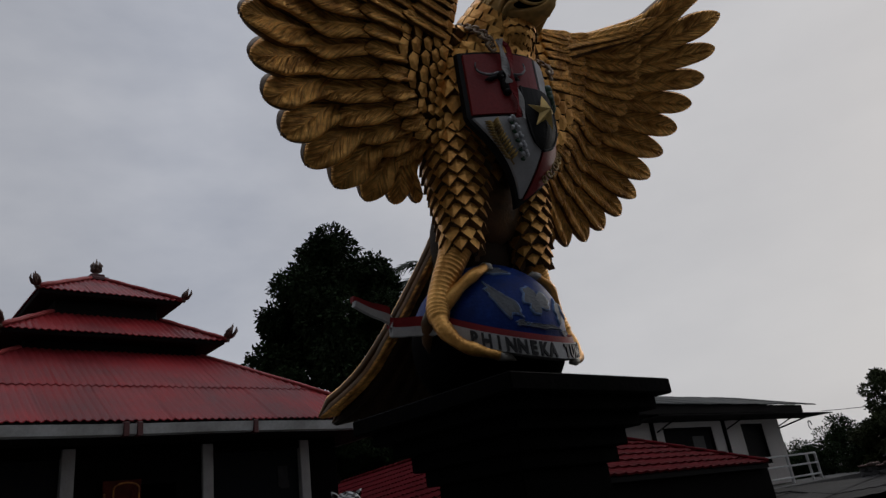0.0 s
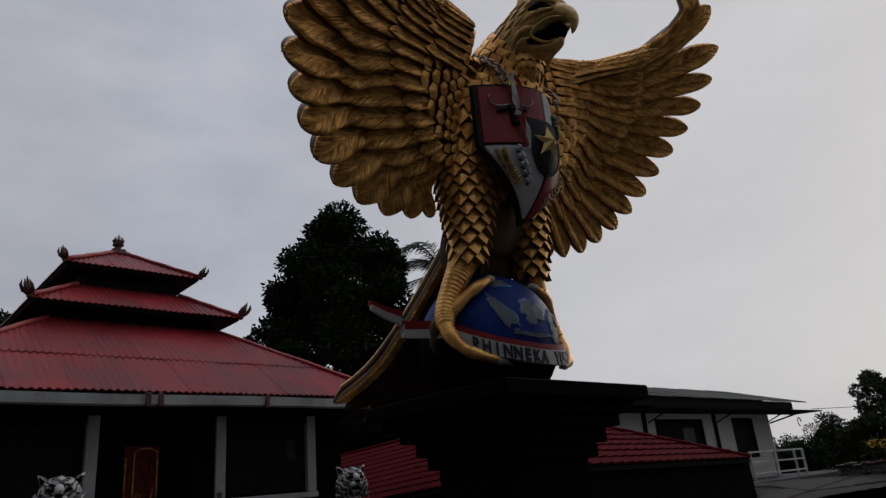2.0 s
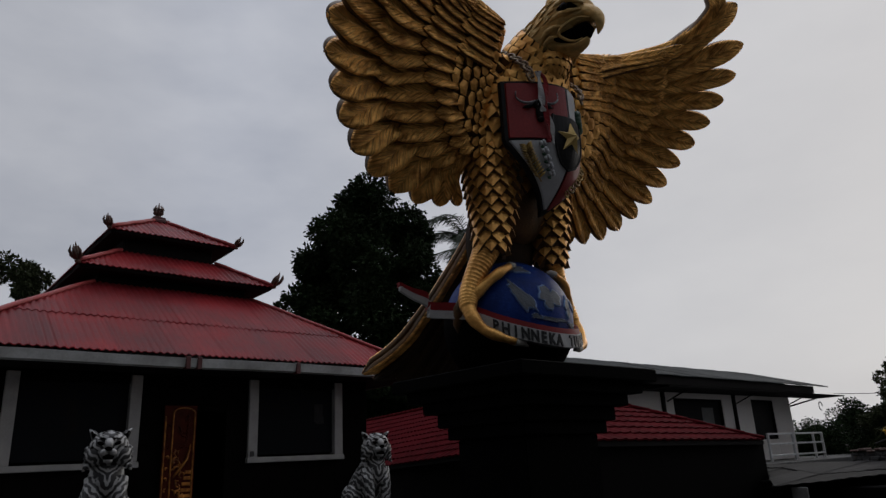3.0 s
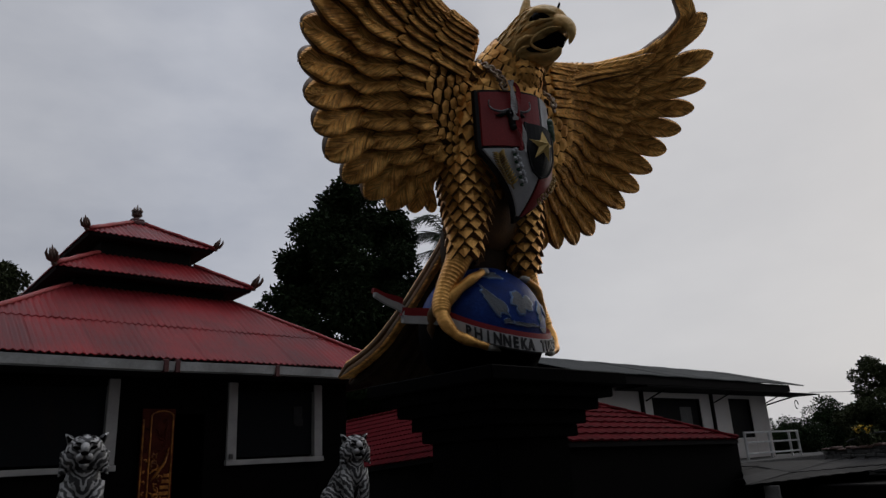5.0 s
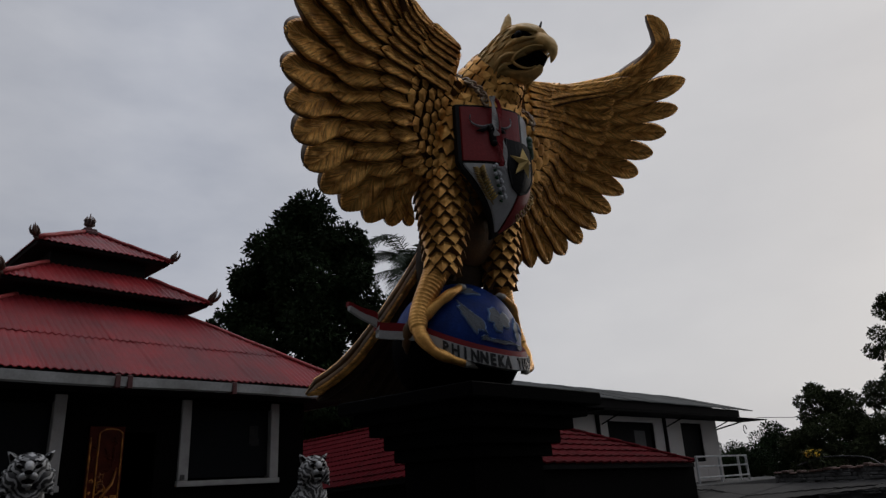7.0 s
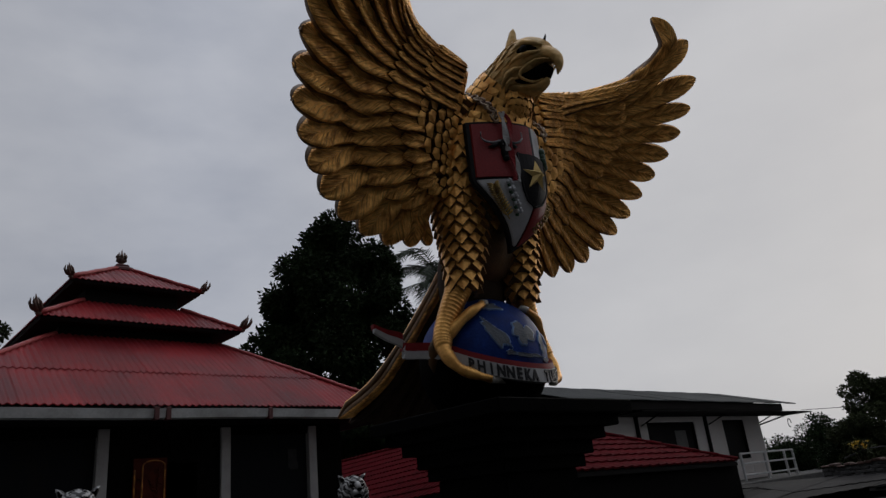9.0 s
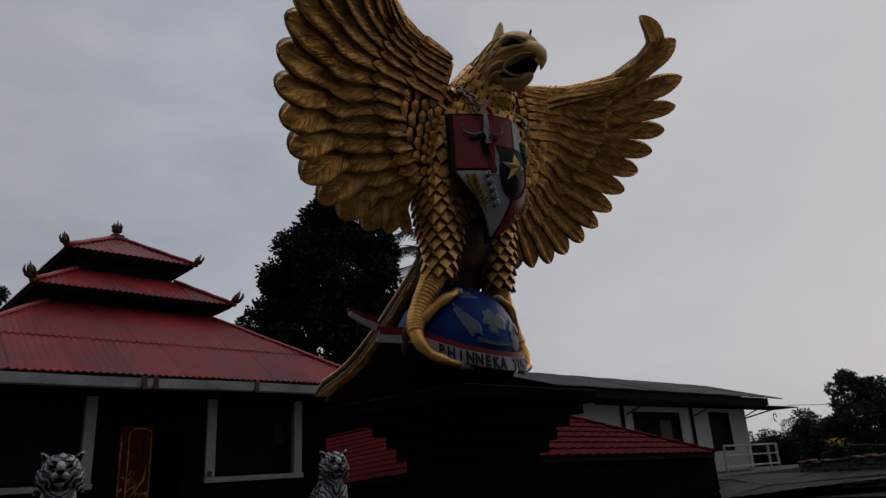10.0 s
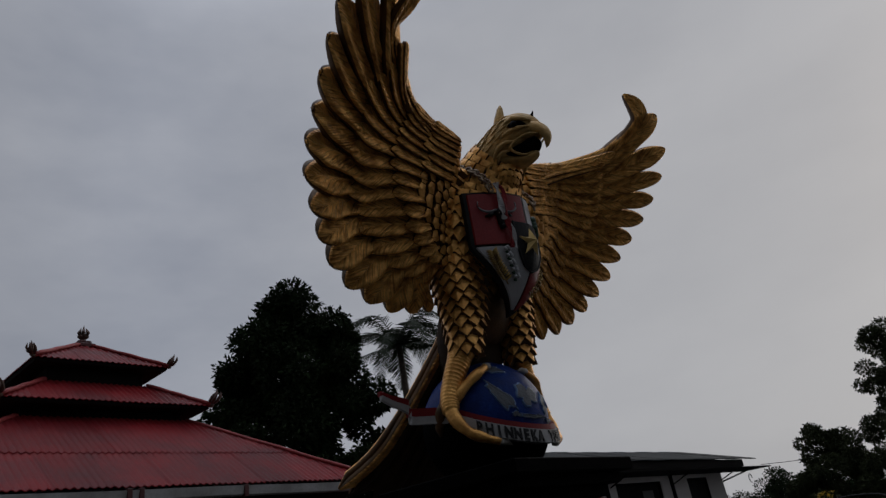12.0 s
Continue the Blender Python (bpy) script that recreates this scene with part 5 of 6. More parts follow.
def banner():
    """The red and white scroll in the eagle's claws, with the motto in black letters."""
    b = thing("motto_banner", "red and white painted scroll banner with black motto letters", "banner")
    F = Form()
    F.soft = False
    ring_strip(F, 0.580, 0.572, 0.045, 0.0, -78, 78, 60, 0.05)
    part("red_band", F, mat_banner_red, b, "dark red upper band")
    F = Form()
    ring_strip(F, 0.590, 0.586, 0.150, 0.045, -78, 78, 60, 0.06)
    part("white_band", F, mat_banner_white, b, "white lower band carrying the letters")
    for side in (-1, 1):
        base = Vector((XC, 0, 0))
        pts = [(0.55, 3.56, 2.82, 0.0), (0.61, 3.66, 2.84, 0.04), (0.68, 3.76, 2.855, 0.06), (0.72, 3.80, 2.87, 0.06), (0.70, 3.81, 2.93, 0.10), (0.74, 3.82, 2.965, 0.12), (0.84, 3.84, 2.995, 0.13), (0.95, 3.86, 3.045, 0.15)]
        for nm, lo, hi, mt, lab in (("red_tail", 0.06, 0.13, mat_banner_red, "dark red folded end"), ("white_tail", 0.0, 0.06, mat_banner_white, "white folded end")):
            F = Form()
            rows = []
            for i in range(25):
                u, y, z, k = curve_through(pts, i / 24)
                out = 0.02 * (1 if lo == 0 else 0)
                p = base + Vector((side * u, y - out, z))
                q = 1 - 0.45 * max(0.0, i / 24 - 0.6) / 0.4
                rows.append([p + Vector((0, 0, lo * q + 0.05 * (1 - q))), p + Vector((0, -0.01, hi * q + 0.05 * (1 - q))), p + Vector((0, 0.03, hi * q + 0.05 * (1 - q))), p + Vector((0, 0.03, lo * q + 0.05 * (1 - q)))])
            F.loft(rows, 0)
            part(nm, F, mt, b, lab)
    # motto, bent round the band letter by letter
    text = "BHINNEKA TUNGGAL IKA"
    step = 7.0
    for i, ch in enumerate(text):
        if ch == " ":
            continue
        cu = bpy.data.curves.new("letter", "FONT")
        cu.body, cu.size, cu.extrude, cu.offset, cu.align_x = ch, 0.118, 0.005, 0.005, "CENTER"
        tmp = bpy.data.objects.new("letter_source", cu)
        scene.collection.objects.link(tmp)
        bpy.context.view_layer.update()
        me = bpy.data.meshes.new_from_object(tmp.evaluated_get(bpy.context.evaluated_depsgraph_get()))
        bpy.data.objects.remove(tmp)
        bpy.data.curves.remove(cu)
        a0 = -55 + step * i
        for v in me.vertices:
            a = a0 + math.degrees(v.co.x * 0.74 / 0.59)
            z = band_top(a) - 0.140 + v.co.y
            r = 0.592 + v.co.z
            v.co = (GLOBE.x + math.sin(radians(a)) * r, GLOBE.y - math.cos(radians(a)) * r, z)
        me.materials.append(mat_letter)
        part("letter", me, None, b)
    return b


def shield_y(u, z):
    low = max(0.0, (4.20 - z) / 0.54)
    return 2.775 + (0.245 if u < 0 else 0.36) * (abs(u) / 0.49) ** 1.7 + 0.37 * low * low


def shield_edge(z):
    """Half-width of the shield at a height."""
    if z >= 4.16:
        return 0.495
    t = (4.16 - z) / (4.16 - 3.655)
    return 0.493 * max(0.0, 1 - t ** 1.22) + 0.002


def shield_patch(u0, u1, z0, z1, lift, thick, inset=0.0, n=14, mat=0):
    """A plate on the shield's face between u0..u1 and z0..z1, cut to the outline."""
    F = Form()
    F.soft = False
    rows, back = [], []
    for i in range(n + 1):
        z = lerp(z0, z1, i / n)
        e = max(0.004, shield_edge(z) - inset)
        a, b = max(u0, -e), min(u1, e)
        if a > b:
            a = b = min(max(u0, -e), e)
        us = [lerp(a, b, j / n) for j in range(n + 1)]
        rows.append([Vector((SX + u, shield_y(u, z) - lift, z)) for u in us])
        back.append([Vector((SX + u, shield_y(u, z) - lift + thick, z)) for u in us])
    F.grid(rows, mat)
    F.grid(back, mat)
    for r in (0, -1):
        F.grid([rows[r], back[r]], mat)
    for c in (0, -1):
        F.grid([[r[c] for r in rows], [r[c] for r in back]], mat)
    return F


def on_shield(u, z, lift):
    return Vector((SX + u, shield_y(u, z) - lift, z))


def emblem_shield():
    s = thing("emblem_shield", "painted red, white and black emblem shield hung on the eagle's chest", "shield")
    part("backing", shield_patch(-1, 1, 3.66, 4.685, 0.0, 0.035, n=24), mat_shield_black, s, "black shield body with a raised rim")
    top, mid, ins = 4.66, 4.165, 0.024
    part("field", shield_patch(-1, -0.012, mid + 0.012, top, 0.016, 0.02, ins), mat_shield_red, s, "dark red upper field")
    part("field", shield_patch(0.012, 1, mid + 0.012, top, 0.016, 0.02, ins), mat_shield_white, s, "white upper field")
    part("field", shield_patch(-1, -0.012, 3.70, mid - 0.012, 0.016, 0.02, ins, 20), mat_shield_white, s, "white lower field")
    part("field", shield_patch(0.012, 1, 3.70, mid - 0.012, 0.016, 0.02, ins, 20), mat_shield_red, s, "dark red lower field")
    # inner black shield
    F = Form()
    rows = []
    for i in range(13):
        t = i / 12
        z = lerp(4.385, 3.95, t)
        w = 0.17 * math.sqrt(max(0.0, 1 - max(0.0, (t - 0.35) / 0.65) ** 2)) + 0.004
        rows.append([on_shield(lerp(-w, w, j / 8), z, 0.03) for j in range(9)])
    F.grid(rows, 0)
    rim = [r[0] for r in rows] + [r[-1] for r in reversed(rows)]
    F.tube(rim + [rim[0]], 0.010, 0, k=6)
    part("inner_shield", F, mat_shield_black, s, "small black shield")
    # star
    F = Form()
    c = on_shield(-0.035, 4.19, 0.105)
    pts = []
    for i in range(10):
        a, r = math.pi * i / 5, (0.135 if i % 2 == 0 else 0.052)
        pts.append(on_shield(-0.035 + math.sin(a) * r, 4.19 + math.cos(a) * r, 0.05))
    n = len(F.v)
    F.v.extend([tuple(p) for p in pts] + [tuple(c)])
    for i in range(10):
        F.face((n + i, n + (i + 1) % 10, n + 10))
    part("star", F, mat_star, s, "raised five-pointed gold star")
    # horned head relief, plain
    F = Form()
    F.soft = True
    bu, bz = -0.275, 4.47
    F.ball(on_shield(bu, bz - 0.01, 0.03), (0.038, 0.034, 0.048), 0)
    F.ball(on_shield(bu + 0.005, bz - 0.08, 0.032), (0.032, 0.036, 0.072), 0)
    F.ball(on_shield(bu + 0.008, bz - 0.138, 0.034), (0.029, 0.034, 0.024), 0)
    for sd in (-1, 1):
        horn = [(0.025, 0.015), (0.075, 0.0), (0.125, 0.015), (0.155, 0.055), (0.15, 0.105)]
        F.tube([on_shield(bu + sd * a, bz + b, 0.04) for a, b in (curve_through(horn, i / 11) for i in range(12))], [lerp(0.014, 0.004, i / 11) for i in range(12)], 1, k=8)
        F.tube([on_shield(bu + sd * 0.04, bz - 0.01, 0.035), on_shield(bu + sd * 0.075, bz - 0.03, 0.04), on_shield(bu + sd * 0.11, bz - 0.035, 0.03)], (0.014, 0.018, 0.004), 0, k=7)
        F.ball(on_shield(bu + sd * 0.024, bz - 0.025, 0.065), 0.008, 1, k=7, h=5)
    part("horned_relief", F, (mat_shield_black, mat_horn), s, "black horned relief")
    # rice ear and cotton stem on the white field
    F = Form()
    F.soft = True
    stem = [(-0.375, 4.10), (-0.345, 4.02), (-0.28, 3.93), (-0.195, 3.855)]
    F.tube([on_shield(*curve_through(stem, i / 9), 0.03) for i in range(10)], 0.006, 0, k=6)
    ear = part("rice_ear", F, mat_ornament, s, "gold ear of rice")
    for i in range(13):
        u, z = curve_through(stem, 0.02 + 0.07 * i)
        for sd in (-1, 1):
            p = on_shield(u, z, 0.032)
            q = on_shield(u + sd * 0.038 - 0.012, z + 0.028 + 0.014 * sd, 0.036)
            F = Form()
            F.soft = True
            F.tube([p, (p + q) / 2 + Vector((0, -0.008, 0)), q], (0.006, 0.012, 0.003), 0, k=6)
            part("grain", F, mat_ornament, ear)
    F = Form()
    F.soft = True
    stem = [(-0.27, 4.12), (-0.24, 4.04), (-0.19, 3.96), (-0.14, 3.89)]
    F.tube([on_shield(*curve_through(stem, i / 9), 0.03) for i in range(10)], 0.005, 0, k=6)
    cotton = part("cotton_stem", F, mat_green, s, "silver cotton bolls on a dark stem")
    for i in range(5):
        u, z = curve_through(stem, 0.04 + 0.22 * i)
        F = Form()
        F.soft = True
        for dx, dz in ((-0.016, 0.006), (0.016, 0.004), (0.0, 0.02)):
            F.ball(on_shield(u + dx, z + dz, 0.042), 0.017, 0, k=9, h=6)
        F.ball(on_shield(u, z - 0.02, 0.036), (0.022, 0.012, 0.012), 1, k=8, h=5)
        part("cotton_boll", F, (mat_silver, mat_green), cotton)
    # round tree on the white upper field
    F = Form()
    F.soft = True
    r = random.Random(3)
    for i in range(26):
        a, q = r.uniform(0, 6.28), math.sqrt(r.random()) * 0.10
        F.ball(on_shield(0.26 + math.cos(a) * q, 4.46 + math.sin(a) * q * 0.85, 0.03), 0.034, 0, k=8, h=6)
    for i in range(5):
        F.tube([on_shield(0.22 + 0.02 * i, 4.40, 0.03), on_shield(0.20 + 0.03 * i, 4.26, 0.028)], 0.010, 0, k=6)
    part("tree_relief", F, mat_green, s, "dark green tree relief")
    # chain links on the lower red field
    for i in range(9):
        t = i / 8
        z = lerp(4.12, 3.82, t)
        u = shield_edge(z) - 0.075 + 0.0 * t
        L = Form()
        L.soft = True
        c = on_shield(u, z, 0.035)
        w, hgt = (0.026, 0.024) if i % 2 else (0.018, 0.03)
        L.tube([c + Vector((math.cos(k * math.pi / 6) * w, -0.006 * (i % 2), math.sin(k * math.pi / 6) * hgt)) for k in range(13)], 0.008, 0, k=6)
        part("chain_relief", L, mat_ornament, s)
    return s


def neck_chain():
    c = thing("neck_chain", "pale painted chain round the eagle's neck holding the shield", "chain")
    for side in (-1, 1):
        path = [(0.315, 2.86, 4.69), (0.335, 2.88, 4.79), (0.355, 2.94, 4.88), (0.365, 3.02, 4.96), (0.35, 3.13, 5.05)]
        for i in range(10):
            u, y, z = curve_through(path, (i + 0.5) / 10)
            u2, y2, z2 = curve_through(path, (i + 0.9) / 10)
            d = Vector((side * (u2 - u), y2 - y, z2 - z)).normalized()
            nm = Vector((side * 0.4, -0.8, 0.45)).normalized()
            e = d.cross(nm).normalized()
            if i % 2:
                e = (e + nm * 0.9).normalized()
            L = Form()
            L.soft = True
            o = Vector((XC + side * u, y - 0.01, z))
            L.tube([o + d * math.cos(k * math.pi / 6) * 0.038 + e * math.sin(k * math.pi / 6) * 0.028 for k in range(13)], 0.011, 0, k=6)
            part("link", L, mat_chain, c)
    return c


def ribbon_streamer():
    """Red and white cloth strips that hang over the shield."""
    s = thing("ribbon_streamer", "thin red and white cloth ribbon tied to the chain", "ribbon")
    for k, (mt, pts) in enumerate(((mat_banner_white, [(-0.16, 4.74, 0.10), (-0.13, 4.62, 0.09), (-0.135, 4.50, 0.10), (-0.10, 4.36, 0.10), (-0.075, 4.22, 0.085), (-0.065, 4.12, 0.075)]),
                                   (mat_banner_red, [(-0.15, 4.74, 0.115), (-0.105, 4.66, 0.11), (-0.115, 4.50, 0.125), (-0.125, 4.38, 0.115), (-0.105, 4.24, 0.10), (-0.11, 4.12, 0.09)]),
                                   (mat_banner_white, [(-0.155, 4.74, 0.12), (-0.15, 4.60, 0.11), (-0.155, 4.46, 0.12), (-0.14, 4.38, 0.11)]))):
        F = Form()
        rows = []
        for i in range(19):
            u, z, l = curve_through(pts, i / 18)
            u -= 0.135
            l *= 0.72
            w = 0.013 + 0.004 * math.sin(i * 1.1 + k)
            tw = 0.008 * math.sin(i * 0.8 + 2 * k)
            rows.append([on_shield(u - w, z, l + tw), on_shield(u + w, z, l - tw), on_shield(u + w, z, l - tw - 0.004), on_shield(u - w, z, l + tw - 0.004)])
        F.loft(rows, 0)
        part("strip", F, mt, s, "red cloth strip" if k == 1 else "white cloth strip")
    return s


def pedestal():
    p = thing("monument_pedestal", "black stepped stone pedestal carrying the globe and eagle", "pedestal")
    tiers = [(0.785, 0.72, 2.30, 2.40), (0.70, 0.635, 2.215, 2.30), (0.61, 0.55, 2.125, 2.215), (0.53, 0.47, 2.02, 2.125), (0.475, 0.415, 1.925, 2.02), (0.415, 0.36, 0.45, 1.925), (0.62, 0.56, 0.25, 0.45), (0.80, 0.74, 0.0, 0.25)]
    for i, (hx, hy, z0, z1) in enumerate(tiers):
        F = Form()
        F.box((XC - hx, PED_Y - hy, z0), (XC + hx, PED_Y + hy, z1), 0, 0.008)
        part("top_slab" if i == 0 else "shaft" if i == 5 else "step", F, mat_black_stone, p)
    return p


pedestal()
globe()
eagle_statue()
banner()
emblem_shield()
neck_chain()
ribbon_streamer()

# ---- the two tiger statues ----
def tiger(x, y, z, turn, head_turn, scale=1.0):
    F = Form()
    F.soft = True
    up = Vector((0, 0, 1))
    # seated body, facing -y
    F.tube([(0, 0.34, 0.20), (0, 0.26, 0.38), (0, 0.10, 0.58), (0, -0.04, 0.74), (0, -0.08, 0.86)], (0.30, 0.29, 0.235, 0.19, 0.165), 0, k=18)
    F.ball((0, -0.04, 0.62), (0.21, 0.20, 0.24), 0, k=18, h=12)
    for s in (-1, 1):
        F.ball((s * 0.24, 0.30, 0.22), (0.15, 0.25, 0.22), 0)
        F.tube([(s * 0.27, 0.12, 0.07), (s * 0.28, -0.08, 0.06), (s * 0.28, -0.16, 0.05)], (0.08, 0.075, 0.06), 0, k=10)
        F.tube([(s * 0.13, -0.08, 0.66), (s * 0.14, -0.17, 0.42), (s * 0.135, -0.19, 0.18), (s * 0.135, -0.20, 0.06)], (0.115, 0.085, 0.068, 0.072), 0, k=12)
        F.ball((s * 0.135, -0.25, 0.05), (0.08, 0.11, 0.055), 0)
    F.tube([(0.10, 0.55, 0.10), (0.34, 0.52, 0.06), (0.44, 0.25, 0.05), (0.40, 0.05, 0.05)], (0.05, 0.045, 0.045, 0.04), 0, k=9)
    F.tube([(0, -0.02, 0.78), (0, -0.09, 0.98)], (0.175, 0.165), 0, k=16)
    n0 = len(F.v)
    # head about (0, -0.13, 1.02)
    h = Vector((0, -0.13, 1.02))
    F.ball(h, (0.180, 0.165, 0.160), 0, k=22, h=14)
    F.ball(h + Vector((0, -0.06, 0.06)), (0.115, 0.105, 0.085), 0, k=18, h=12)
    F.tube([h + Vector((0, -0.135, 0.045)), h + Vector((0, -0.175, 0.02)), h + Vector((0, -0.215, -0.02))], (0.044, 0.038, 0.033), 4, k=14)
    F.ball(h + Vector((0, -0.215, -0.026)), (0.036, 0.028, 0.022), 2, k=12, h=8)
    F.ball(h + Vector((0, -0.120, -0.138)), (0.045, 0.080, 0.026), 4, k=14, h=8)
    F.ball(h + Vector((0, -0.150, -0.106)), (0.052, 0.066, 0.030), 2, k=12, h=7)
    for s in (-1, 1):
        F.ball(h + Vector((s * 0.036, -0.158, -0.060)), (0.041, 0.066, 0.036), 4, k=14, h=9)
        F.ball(h + Vector((s * 0.105, -0.015, -0.075)), (0.105, 0.115, 0.110), 0, k=16, h=10)
        for k in range(6):
            a = -1.2 + 0.42 * k
            p = h + Vector((s * 0.155, -0.005 + 0.012 * (k % 2), -0.085 + 0.085 * math.sin(a)))
            F.tube([p, p + Vector((s * 0.040, -0.015, -0.012 + 0.02 * math.sin(a))), p + Vector((s * 0.068, -0.005, -0.035 + 0.04 * math.sin(a)))], (0.040, 0.026, 0.004), 0, k=8)
        F.ball(h + Vector((s * 0.074, -0.144, 0.026)), (0.036, 0.024, 0.018), 2, k=10, h=7, turn=Matrix.Rotation(s * -0.35, 3, "Y"))
        F.ball(h + Vector((s * 0.074, -0.158, 0.032)), (0.009, 0.006, 0.008), 4, k=7, h=5)
        for k in range(4):
            zk = 0.060 + 0.026 * k
            ky = -0.158 + 0.028 * k
            F.tube([h + Vector((s * 0.020, ky, zk)), h + Vector((s * 0.060, ky + 0.004, zk + 0.016)), h + Vector((s * (0.105 - 0.008 * k), ky + 0.035, zk + 0.004))], (0.003, 0.008, 0.003), 2, k=6)
        for k in range(3):
            zc = -0.005 - 0.032 * k
            F.tube([h + Vector((s * 0.105, -0.118 + 0.006 * k, zc)), h + Vector((s * 0.150, -0.090, zc - 0.006)), h + Vector((s * 0.188, -0.050, zc - 0.020))], (0.003, 0.010, 0.004), 2, k=6)
        F.tube([h + Vector((s * 0.125, 0.03, 0.085)), h + Vector((s * 0.158, 0.02, 0.135)), h + Vector((s * 0.195, 0.015, 0.175))], (0.065, 0.045, 0.006), 0, k=12, squash=0.7)
        F.tube([h + Vector((s * 0.138, -0.012, 0.100)), h + Vector((s * 0.172, -0.006, 0.150))], (0.034, 0.010), 2, k=9, squash=0.7)
    R = Matrix.Translation((0, -0.08, 0.96)) @ Matrix.Rotation(radians(head_turn), 4, "Z") @ Matrix.Scale(1.20, 4) @ Matrix.Translation((0, 0.08, -0.96))
    for i in range(n0, len(F.v)):
        F.v[i] = tuple(R @ Vector(F.v[i]))
    ob = part("tiger_statue", F, (mat_tiger, mat_claw, mat_mouth, mat_rail, mat_tiger_face))
    ob.matrix_world = pose(x, y, z, 0, 0, turn) @ Matrix.Scale(scale, 4)
    return tagged(ob, "black and white painted seated tiger statue guarding the house", "statue", "tiger statues before the house")


def tiger_plinth(x, y, top):
    p = thing("statue_plinth", "dark stone plinth under a tiger statue", "plinth", "tiger plinths")
    for nm, h, z0, z1 in (("base", 0.52, 0.0, 0.2), ("shaft", 0.42, 0.2, top - 0.10), ("cap", 0.50, top - 0.10, top)):
        F = Form()
        F.box((x - h, y - h, z0), (x + h, y + h, z1), 0, 0.015)
        part(nm, F, mat_wall_dark, p)


T1, T2 = (1.73, 8.50, 1.13), (5.46, 8.55, 1.10)
for tx, ty, tz in (T1, T2):
    tiger_plinth(tx, ty, tz)
tiger(*T1, -12, -4, 0.95)
tiger(*T2, -8, -4, 0.92)


# ---- trees, palm, shrubs ----
def crown_leaves(clumps, count, size, seed, hang=0.4):
    """Many small pointed leaves gathered in clumps (centre, radii)."""
    r = random.Random(seed)
    F = Form()
    vol = [c[1][0] * c[1][1] * c[1][2] for c in clumps]
    tot = sum(v ** 0.67 for v in vol)
    for (c, rad), v in zip(clumps, vol):
        for _ in range(int(count * v ** 0.67 / tot)):
            d = Vector((r.gauss(0, 1), r.gauss(0, 1), r.gauss(0, 1))).normalized()
            q = r.random() ** 0.28 * r.uniform(0.86, 1.08)
            p = Vector(c) + Vector((d.x * rad[0], d.y * rad[1], d.z * rad[2])) * q
            a = (d + Vector((r.gauss(0, 0.7), r.gauss(0, 0.7), r.gauss(0, 0.7) - hang))).normalized()
            b = a.cross(Vector((r.gauss(0, 1), r.gauss(0, 1), r.gauss(0, 1)))).normalized()
            s = size * r.uniform(0.6, 1.25)
            n = len(F.v)
            k = a.cross(b) * s * 0.08
            F.v.extend(tuple(x) for x in (p, p + a * s * 0.45 + b * s * 0.24 + k, p + a * s, p + a * s * 0.45 - b * s * 0.24 + k))
            F.face((n, n + 1, n + 2, n + 3))
    return F


def tree(base, clumps, count, size, seed, trunk_r, label, mat=None, limbs=9):
    t = thing("tree", label, "tree")
    r = random.Random(seed)
    F = Form()
    F.soft = True
    b = Vector(base)
    mid = Vector((sum(c[0][0] for c in clumps) / len(clumps), sum(c[0][1] for c in clumps) / len(clumps), sum(c[0][2] for c in clumps) / len(clumps)))
    fork = b.lerp(Vector((mid.x, mid.y, b.z + (mid.z - b.z) * 0.72)), 0.9)
    F.tube([b, b.lerp(fork, 0.35) + Vector((0.1, 0.05, 0)), b.lerp(fork, 0.7), fork], (trunk_r * 1.3, trunk_r, trunk_r * 0.85, trunk_r * 0.65), 0, k=10)
    for c, rad in clumps[:limbs * 2]:
        e = Vector(c)
        s = b.lerp(fork, r.uniform(0.6, 1.0))
        m = s.lerp(e, 0.5) + Vector((r.uniform(-.3, .3), r.uniform(-.3, .3), r.uniform(0, .4)))
        F.tube([s, m, e], (trunk_r * 0.38, trunk_r * 0.22, trunk_r * 0.08), 0, k=7)
        for _ in range(4):
            q = e + Vector((r.uniform(-1, 1) * rad[0], r.uniform(-1, 1) * rad[1], r.uniform(-.6, .9) * rad[2])) * 0.8
            F.tube([m, m.lerp(q, 0.6) + Vector((0, 0, 0.1)), q], (trunk_r * 0.12, trunk_r * 0.07, 0.01), 0, k=5)
    part("trunk", F, mat_bark, t)
    part("crown", crown_leaves(clumps, count, size, seed + 1), mat or mat_leaf, t)
    return t


def clumps_in(cx, cy, profile, seed, per, rad, rise=0.4):
    """Leaf clumps through a crown: profile rows of (z, half-width)."""
    r = random.Random(seed)
    out = []
    for z, w in profile:
        for i in range(max(1, round(per * w))):
            a, q = r.uniform(0, 6.28), w * math.sqrt(r.uniform(0.15, 1.0))
            k = rad * r.uniform(0.75, 1.2)
            out.append(((cx + math.cos(a) * q, cy + math.sin(a) * q, z + r.uniform(-rise, rise)), (k, k, k * 0.75)))
    return out


